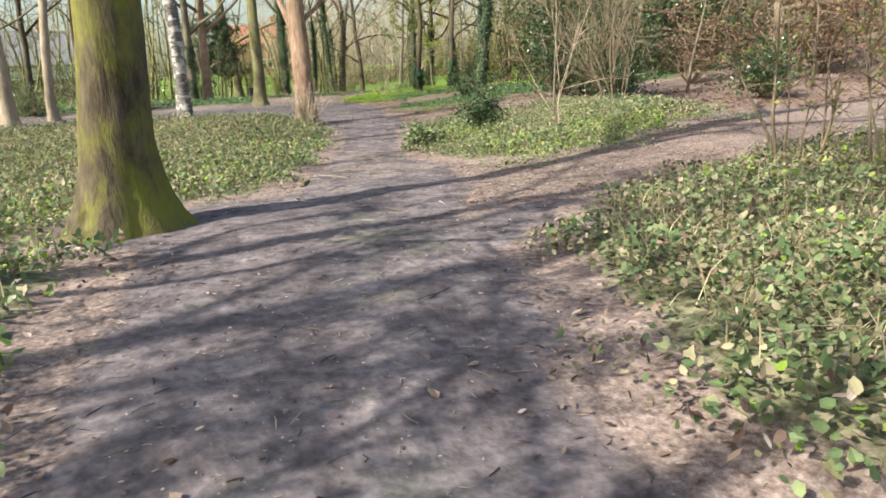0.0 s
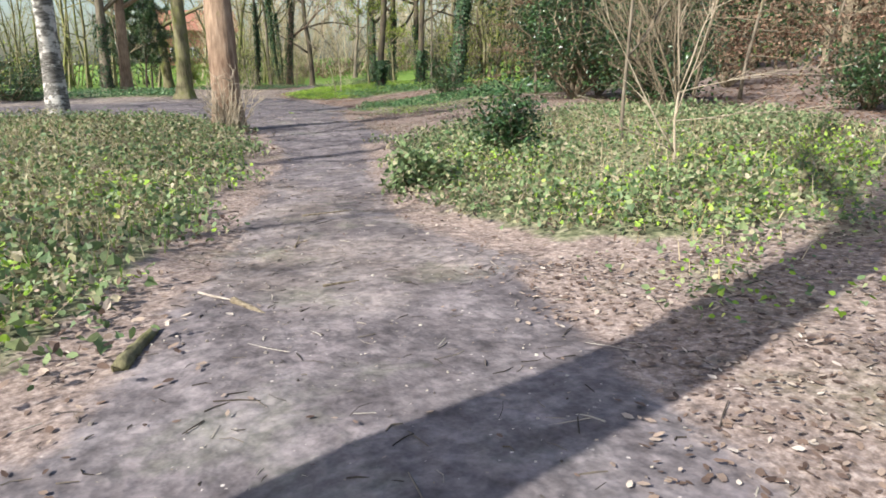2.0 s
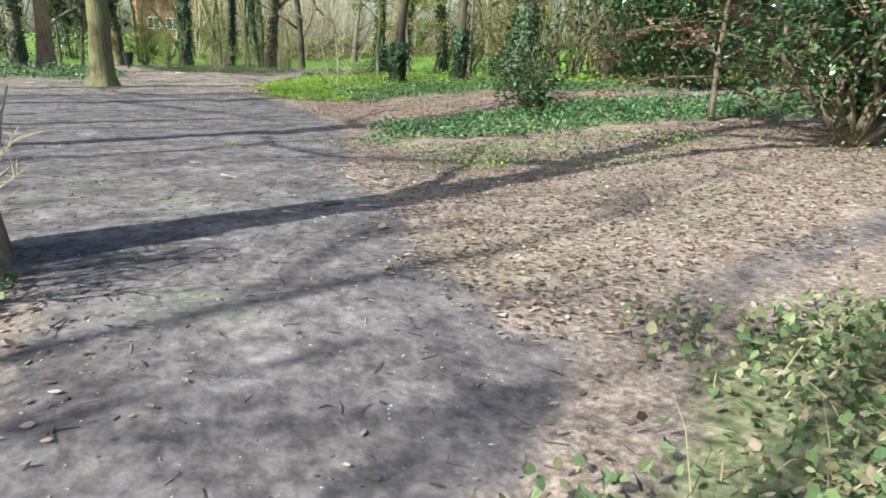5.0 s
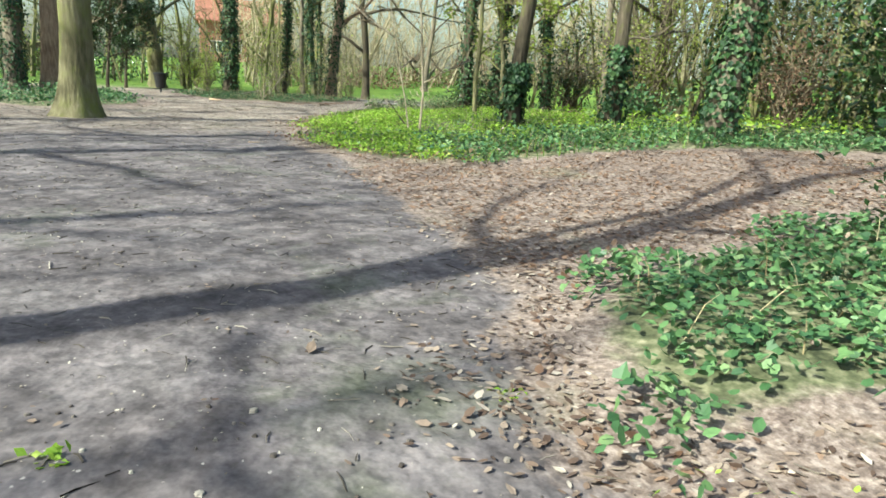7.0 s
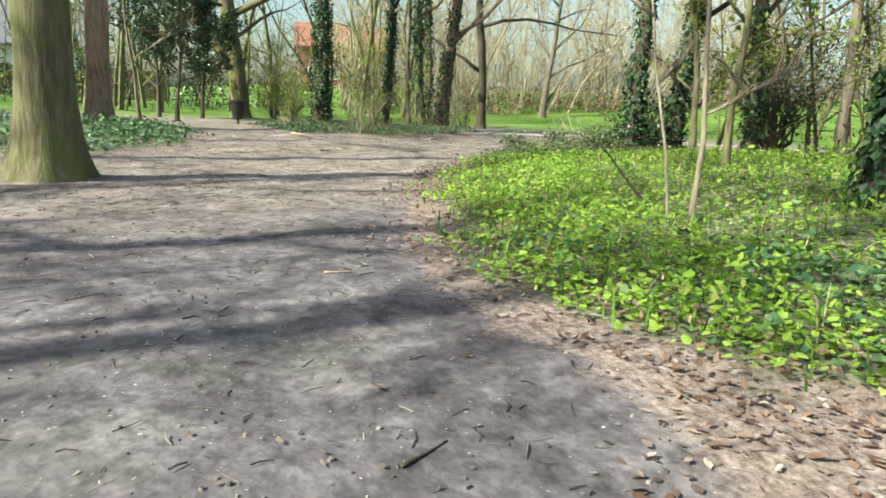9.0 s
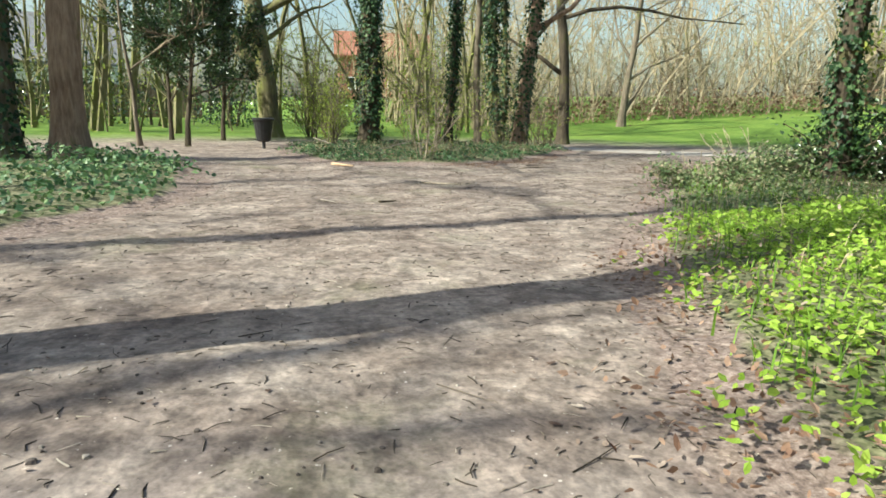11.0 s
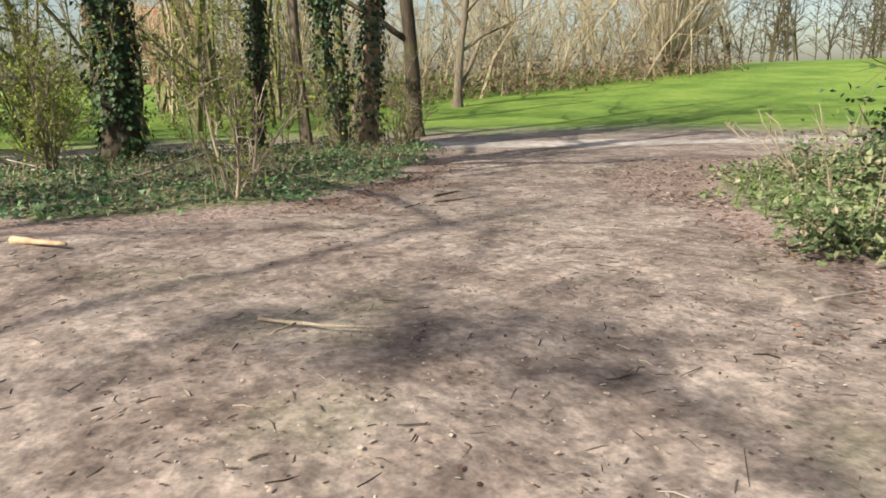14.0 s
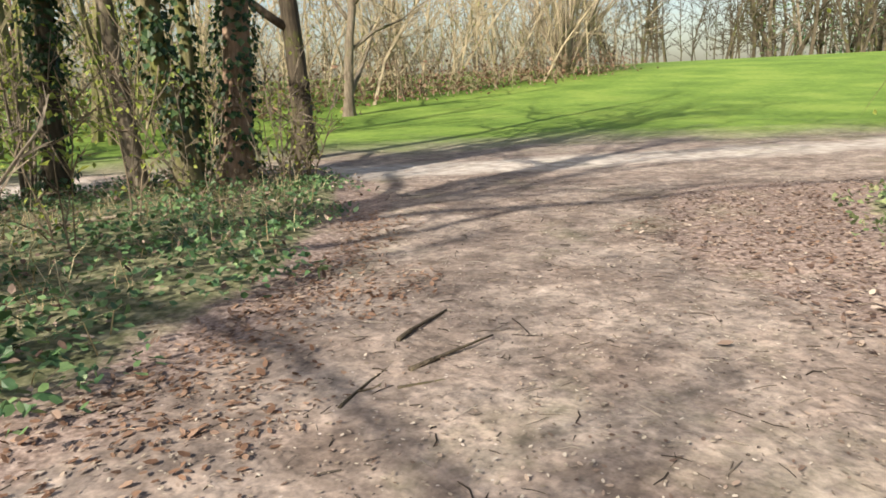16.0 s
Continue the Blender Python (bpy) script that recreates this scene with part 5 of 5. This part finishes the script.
scatter("leaf_litter", OPEN, (9.5, 29.5, 19, 38), 150, (0.009, 0.024), 0.0, M_DRY, "trodden leaf fragments on dry earth", "leaf litter", 52, False, 0.25)
scatter("leaf_litter", [(12.5, 36.2), (13.1, 36.7), (14.3, 37.3), (15.6, 38.5), (15.9, 38.2), (14.7, 36.7), (13.4, 35.9), (12.4, 35.7)], (12, 35.5, 16.2, 38.8), 800, (0.018, 0.042), 0.0, M_RUST, "reddish-brown fallen leaves at the path edge", "leaf litter", 53, False, 0.45, 0.1)
scatter("leaf_litter", LITTER_B, (6.8, 13, 13, 19.2), 140, (0.02, 0.05), 0.0, M_RUST, "reddish-brown fallen leaves", "leaf litter", 35, False, 0.4, 0.2)
scatter("leaf_litter", LITTER_C, (9.2, 18.8, 15, 23.8), 420, (0.022, 0.055), 0.0, M_RUST, "reddish-brown fallen leaves", "leaf litter", 54, False, 0.4, 0.2)
scatter("fallen_leaves", IVY_TONGUE, (8, 15.6, 13, 20.4), 230, (0.022, 0.05), 0.02, M_DRY, "dry leaves among ivy beside the path", "leaf litter", 55, False, 0.4, 0.6)
scatter("herb_cover", NEAR_IVY, (1.2, 0, 7, 4.3), 50, (0.025, 0.055), 0.2, M_HERB, "fresh yellow-green leaves among ivy", "ground cover", 56, True, 0.5, clump=0.55)
scatter("herb_cover", LEFT_BANK, (-2, 2, 5.2, 12), 170, (0.025, 0.055), 0.16, M_HERB, "fresh green leaves along the path edge", "ground cover", 57, True, 0.5, clump=0.45)
scatter("herb_cover", RIGHT_BANK, (4, 5.8, 8, 10.5), 420, (0.018, 0.042), 0.17, M_HERB, "fresh green leaves along the path edge", "ground cover", 58, True, 0.75, clump=0.5)
scatter("herb_cover", SEEDLINGS, (7.7, 14.5, 11.6, 17.6), 900, (0.014, 0.032), 0.05, M_MIXED, "sparse pale green seedlings over leaf litter", "ground cover", 28, True, 0.5, clump=0.34, fade=0.5)
scatter("herb_cover", SEEDLINGS, (7.7, 14.5, 11.6, 17.6), 420, (0.012, 0.026), 0.07, M_HERB, "tufts of fresh seedlings over leaf litter", "ground cover", 29, True, 0.7, clump=0.7, fade=0.5)
scatter("herb_cover", LITTER_B, (7.6, 13.5, 12, 16.5), 110, (0.02, 0.042), 0.05, M_MIXED, "small green seedlings in leaf litter", "ground cover", 59, False, 0.5, clump=0.65)

scatter("leaf_litter", [(12.4, 31.5), (12.6, 36), (15, 37.6), (17, 37.6), (19, 35.8), (15.6, 34.2)], (12, 31, 19, 38), 520, (0.007, 0.02), 0.0, M_CHIP, "pale dry leaf and bark chips trodden into earth", "leaf litter", 151, False, 0.25)


def crumbs(box, count, size, material, label, seed):
    """Loose crumbs of soil and grit lying on the bare path."""
    rng = random.Random(seed)
    m = Mesh()
    x0, y0, x1, y1 = box
    for _ in range(count):
        x, y = rng.uniform(x0, x1), rng.uniform(y0, y1)
        if noise.noise(Vector((x * 0.8, y * 0.8, 5.0))) < rng.uniform(-0.5, 0.25):
            continue
        r = rng.uniform(*size) * rng.random() ** 0.5
        p = at_ground(x, y, 0.002)
        b = len(m.v)
        a = rng.uniform(0, 6.283)
        top = r * rng.uniform(0.35, 0.8)
        for ring, (wide, up) in enumerate(((1.0, -0.003), (0.75, 0.7 * top))):
            for k in range(6):
                w = a + k * 1.0472 + rng.uniform(-0.25, 0.25)
                q = r * wide * rng.uniform(0.75, 1.25)
                m.v.append(p + Vector((q * math.cos(w), q * math.sin(w), up)))
        m.v.append(p + Vector((0, 0, top)))
        for k in range(6):
            t = (k + 1) % 6
            m.f += [(b + k, b + t, b + 6 + t, b + 6 + k), (b + 6 + k, b + 6 + t, b + 12)]
    return single("soil_crumbs", m, material, label, "soil", kind="stuff")


M_CRUMB = leafy("soil_crumbs", [(0.0, (0.06, 0.048, 0.045)), (0.5, (0.13, 0.108, 0.10)), (0.85, (0.24, 0.205, 0.185)), (1.0, (0.5, 0.45, 0.40))], 0.95, 0.1, 0.0)
crumbs((0, 0.5, 6, 15), 3400, (0.003, 0.011), M_CRUMB, "loose dark soil crumbs on the path", 161)
crumbs((4.5, 14, 11, 28), 5500, (0.003, 0.013), M_CRUMB, "loose dark soil crumbs on the path", 162)
crumbs((7.5, 28, 17, 38), 5500, (0.003, 0.011), M_CRUMB, "loose soil crumbs and grit on the path", 163)
scatter("leaf_litter", LITTER_D, (9.4, 6.5, 22, 14.5), 90, (0.06, 0.12), 0.0, M_RUST, "rusty beech leaves on the wood floor", "leaf litter", 152, False, 0.35)

scatter("leaf_litter", BRIGHT_BANK, (9.4, 22.5, 13, 30), 260, (0.02, 0.05), 0.04, M_RUST, "reddish-brown fallen leaves along the herb patch", "leaf litter", 152, False, 0.4, 0.35, band=1.0)
blades("dead_stems", SPARSE, (3.4, 5.2, 9.5, 7.1), 90, (0.04, 0.14), M_STRAW, "pale dead stems over leaf litter", "dead grass", 153, -0.2, 2.4, 0.003)
scatter("leaf_litter", [(13.3, 36.65), (13.75, 37.6), (14.4, 37.4), (13.9, 36.6), (13.6, 36.4)], (13.1, 36.2, 14.6, 37.8), 900, (0.02, 0.045), 0.02, M_DRY, "heap of tan fallen leaves at the path edge", "leaf litter", 154, False, 0.5, 0.1)


# ---- fallen wood, stones, single leaves ----
def stick(at, ang, length, rad, mat, label, seed, name="stick", rise=0.0, crook=0.12, category="stick", fork=False):
    rng = random.Random(seed)
    m = Mesh()
    d = Vector((math.cos(ang), math.sin(ang), rise))
    pts = bend(rng, (0, 0, 0), d, length, 8, crook)
    pts = [Vector((p.x, p.y, max(rad * 0.3, p.z if rise > 0 else abs(p.z) * 0.25))) for p in pts]
    m.tube(pts, [rad * (1 - 0.6 * i / 8) * rng.uniform(0.85, 1.15) for i in range(9)], 7)
    if fork:
        q, dd = along(pts, 0.3)
        m.tube(bend(rng, q, (dd.y, -dd.x, 0.25), length * 0.25, 3, 0.15), [rad * 0.7, rad * 0.6, rad * 0.45, rad * 0.3], 6)
    return single(name, m, mat, label, category, at=at_ground(at[0], at[1], 0.003), smooth=True)


def lay(p, q, rad, mat, label, seed, name="stick", category="stick", fork=False, crook=0.03, rise=0.0):
    """A stick lying from p to q."""
    stick(p, math.atan2(q[1] - p[1], q[0] - p[0]), math.hypot(q[0] - p[0], q[1] - p[1]), rad, mat, label, seed, name, rise, crook, category, fork)


lay((2.06, 6.62), (2.22, 6.94), 0.034, M_OLIVE, "short mossy green log at the path edge", 501, "mossy_log", "log")
lay((2.59, 7.11), (2.64, 6.86), 0.018, M_TWIG, "short grey-brown log on the path", 524, "mossy_log", "log")
lay((2.49, 7.31), (2.6, 7.05), 0.007, M_BONE, "thin pale twig beside a mossy log", 525)
lay((1.70, 5.66), (1.73, 5.46), 0.012, M_BONE, "short bleached stick on the path", 502, fork=True)
lay((2.53, 4.54), (2.48, 4.36), 0.008, M_BONE, "pale straight twig on the path", 503)
lay((2.10, 4.66), (2.16, 4.45), 0.006, M_TWIG, "thin brown twig on the path", 526)
lay((3.02, 7.12), (3.20, 7.10), 0.008, M_TWIG, "brown twig on the path", 504)
lay((3.60, 8.80), (3.98, 8.75), 0.008, M_TWIG, "thin crooked twig on the path", 505, fork=True)
lay((10.78, 36.2), (11.04, 35.84), 0.028, M_CUT, "split pale log lying on the path", 506, "split_log", "log", crook=0.01)
lay((11.50, 33.85), (11.88, 33.36), 0.0085, M_PALE, "long crooked pale branch on the path", 507, "fallen_branch", "branch", True, 0.09)
lay((10.64, 32.36), (10.82, 32.40), 0.014, M_DARK, "short dark stick on the path", 508)
lay((10.10, 32.48), (10.23, 32.22), 0.009, M_BONE, "pale twig lying on dry earth", 527)
lay((13.76, 35.79), (14.18, 35.81), 0.010, M_DARK, "dark stick lying on leaf fragments", 509)
lay((13.44, 35.76), (13.80, 35.92), 0.006, M_DARK, "dark forked twig lying on leaf fragments", 510, fork=True)
lay((13.65, 35.73), (13.80, 35.67), 0.006, M_DARK, "thin dark twig lying on leaf fragments", 528)
lay((6.60, 15.24), (6.76, 14.94), 0.008, M_BONE, "thin bleached twig on the path", 511)
lay((6.88, 15.24), (7.02, 15.25), 0.010, M_DARK, "dark stick on the path", 512)
lay((7.09, 15.20), (7.22, 15.13), 0.007, M_CUT, "pale broken twig on the path", 513)
lay((7.51, 16.20), (7.52, 16.03), 0.008, M_BONE, "pale twig beside the path edge", 529)
lay((7.52, 16.03), (7.61, 16.06), 0.008, M_BONE, "pale twig beside the path edge", 530)
lay((6.57, 17.32), (6.66, 17.22), 0.010, M_BONE, "short bleached stick on dark earth", 531)
lay((6.62, 16.60), (6.68, 16.42), 0.008, M_BONE, "short bleached stick on dark earth", 532)
lay((9.21, 24.89), (9.34, 24.86), 0.006, M_CUT, "small pale twig on the path", 533)
lay((9.05, 23.17), (9.20, 23.24), 0.006, M_DARK, "small dark twig on the path", 534)
lay((13.5, 32.58), (14.0, 32.44), 0.008, M_BONE, "thin pale twig at the path edge", 518)
lay((12.84, 32.06), (12.63, 31.78), 0.007, M_BONE, "thin curved pale twig on the path", 519, crook=0.12)
lay((13.9, 36.0), (14.25, 36.12), 0.010, M_DARK, "brown stick on the path", 520)
lay((8.6, 11.9), (9.7, 11.9), 0.030, M_BONE, "pale fallen branch behind the holly bush", 514, "fallen_branch", "branch")
lay((10.3, 11.6), (11.1, 12.3), 0.030, M_CUT, "broken branch leaning in the thicket", 515, "fallen_branch", "branch", rise=0.55)
lay((10.8, 11.2), (9.5, 12.0), 0.022, M_GREY, "bare branch leaning in the thicket", 516, "fallen_branch", "branch", rise=0.4, crook=0.08)
lay((11.9, 25.8), (11.5, 26.3), 0.014, M_DARK, "dark bent branch by the sapling", 517, "fallen_branch", "branch", rise=0.6, crook=0.08)
lay((12.4, 39.0), (10.8, 39.8), 0.022, M_BONE, "dead branch lying among ivy", 521, "fallen_branch", "branch", rise=0.12, crook=0.06)
lay((11.6, 38.7), (13.1, 39.0), 0.018, M_BONE, "dead branch lying among ivy", 522, "fallen_branch", "branch", rise=0.1, crook=0.06)
lay((12.9, 39.4), (15.2, 39.7), 0.025, M_PALE, "dead branch lying among ivy", 523, "fallen_branch", "branch", rise=0.1, crook=0.06)


def stone(at, size, seed, label):
    rng = random.Random(seed)
    bm = bmesh.new()
    bmesh.ops.create_icosphere(bm, subdivisions=3, radius=1.0)
    for v in bm.verts:
        k = 1 + 0.25 * noise.noise(v.co * 1.6 + Vector((seed, 0, 0))) + 0.08 * noise.noise(v.co * 5)
        v.co = Vector((v.co.x * size[0] * k, v.co.y * size[1] * k, v.co.z * size[2] * k))
    me = bpy.data.meshes.new("stone")
    bm.to_mesh(me)
    bm.free()
    me.materials.append(M_STONE)
    ob = new("stone", me)
    ob.location = at_ground(at[0], at[1], size[2] * 0.35)
    tagged(ob, label, "stone")


stone((7.62, 15.74), (0.07, 0.05, 0.03), 3, "pale weathered stone at the path edge")


def big_leaf(at, ang, s, mat, label):
    """A single lobed fallen leaf, curled up off the ground."""
    m = Mesh()
    rng = random.Random(int(ang * 1000))
    u = Vector((math.cos(ang), math.sin(ang), 0.1)).normalized()
    w = Vector((-math.sin(ang), math.cos(ang), 0.15)).normalized()
    n = u.cross(w)
    m.curled(Vector((0, 0, 0)), u, w, n, s, s * 0.6, 0.22)
    ob = single("fallen_leaf", m, mat, label, "leaf", at=at_ground(at[0], at[1], 0.008))
    sol = ob.modifiers.new("thickness", "SOLIDIFY")
    sol.thickness = 0.002


for n, (x, y, s) in enumerate(((2.63, 4.30, 0.10), (0.88, 1.64, 0.06), (0.33, 1.61, 0.04), (7.44, 15.31, 0.04), (6.95, 14.64, 0.07), (6.22, 14.34, 0.06), (7.85, 13.39, 0.09), (7.26, 16.25, 0.07),
                               (7.93, 18.58, 0.06), (9.14, 23.59, 0.06), (11.25, 30.33, 0.05), (12.9, 34.6, 0.05), (13.35, 34.55, 0.05), (12.35, 34.9, 0.06), (14.6, 35.1, 0.06), (4.2, 6.3, 0.06))):
    big_leaf((x, y), n * 1.7, s, M_DRY, "single pale dry leaf lying on the ground")
for n, (x, y) in enumerate(((8.36, 18.1), (7.25, 18.22))):
    bush((x, y), (0.05, 0.06, 0.05), M_HERB, 540 + n, "small bright green leafy sprig on the path", 40, (0.02, 0.04), "leaf_sprig", "plant", 4)


# ---- beyond the lawn: fence and houses ----
def fence(x0, x1, y, top, label):
    root = thing("board_fence", at_ground(x0, y), label, "fence")
    zb = float(height(x0, y))
    n = int((x1 - x0) / 0.16)
    board = Mesh()
    board.box((0, 0, 0), (0.15, 0.025, top))
    me = board.data("board", M_FENCE)
    for i in range(min(n, 290)):
        ob = new("board", me)
        ob.parent = root
        ob.location = (i * 0.16, 0.03 * (i % 2), float(height(x0 + i * 0.16, y)) - zb - 0.02)
    for z in (0.35, top - 0.3):
        rail = Mesh()
        rail.box((0, 0.06, z), (x1 - x0, 0.10, z + 0.09))
        part("rail", rail, M_FENCE, root)
    return root


fence(-20, 8, 69, 1.9, "dark weathered board fence behind the lawn")


def house(at, size, eave, ridge, wall_mat, roof_mat, label, turn=0.0):
    root = thing("house", at_ground(at[0], at[1], -0.1), label, "house")
    root.rotation_euler = (0, 0, turn)
    w, d = size
    body = Mesh()
    body.box((-w / 2, 0, 0), (w / 2, d, eave))
    part("wall", body, wall_mat, root)
    gable = Mesh()
    for x in (-w / 2, w / 2):
        b0 = len(gable.v)
        s = 0.1 if x < 0 else -0.1
        gable.v += [Vector((x, 0, eave)), Vector((x, d, eave)), Vector((x, d / 2, ridge - 0.12)), Vector((x + s, 0, eave)), Vector((x + s, d, eave)), Vector((x + s, d / 2, ridge - 0.12))]
        gable.f += [(b0, b0 + 1, b0 + 2), (b0 + 5, b0 + 4, b0 + 3), (b0, b0 + 2, b0 + 5, b0 + 3), (b0 + 1, b0 + 4, b0 + 5, b0 + 2)]
    part("gable", gable, wall_mat, root)
    roof = Mesh()
    for sgn in (0, 1):
        b0 = len(roof.v)
        ya, yb = (-0.4, d / 2) if sgn == 0 else (d + 0.4, d / 2)
        for z in (0.0, 0.16):
            roof.v += [Vector((-w / 2 - 0.4, ya, eave - 0.2 + z)), Vector((w / 2 + 0.4, ya, eave - 0.2 + z)), Vector((w / 2 + 0.4, yb, ridge + z)), Vector((-w / 2 - 0.4, yb, ridge + z))]
        roof.f += [tuple(b0 + i for i in q) for q in ((3, 2, 1, 0), (4, 5, 6, 7), (0, 1, 5, 4), (1, 2, 6, 5), (2, 3, 7, 6), (3, 0, 4, 7))]
    rf = part("roof", roof, roof_mat, root)
    ch = Mesh()
    ch.box((w * 0.25, d / 2 - 0.4, ridge - 0.5), (w * 0.25 + 0.9, d / 2 + 0.4, ridge + 1.2))
    chim = part("chimney", ch, M_BRICK, rf)
    k = 0
    for z in (0.9, 3.3):
        if z + 1.3 > eave:
            continue
        for x in np.linspace(-w / 2 + 1.6, w / 2 - 1.6, 4):
            fr = Mesh()
            fr.box((x - 0.65, -0.06, z), (x + 0.65, -0.004, z + 0.09))
            fr.box((x - 0.65, -0.06, z + 1.11), (x + 0.65, -0.004, z + 1.2))
            for xx in (x - 0.65, x - 0.04, x + 0.57):
                fr.box((xx, -0.058, z + 0.09), (xx + 0.08, -0.004, z + 1.11))
            win = part("window", fr, M_FRAME, root)
            gl = Mesh()
            gl.box((x - 0.57, -0.03, z + 0.09), (x + 0.57, -0.006, z + 1.11))
            part("pane", gl, M_GLASS, win)
    return root


house((-3, 75), (11, 8), 3.4, 6.6, M_WALL, M_SLATE, "white rendered house with grey roof behind the fence", 0.1)
house((24.5, 92), (9, 7), 4.2, 6.6, M_BRICK, M_TILE, "red brick house with clay tiled roof behind the trees", -0.15)
lay((10.54, 12.48), (10.74, 11.6), 0.03, M_BONE, "bleached fallen branch lying before a thicket", 540, "fallen_branch", "branch", True, 0.05)
lay((6.98, 12.44), (6.68, 11.46), 0.016, M_TWIG, "brown fallen branch lying in leaf litter", 541, "fallen_branch", "branch", True, 0.05)
lay((3.21, 7.96), (3.34, 8.2), 0.007, M_TWIG, "thin forked twig on the path", 542, fork=True)
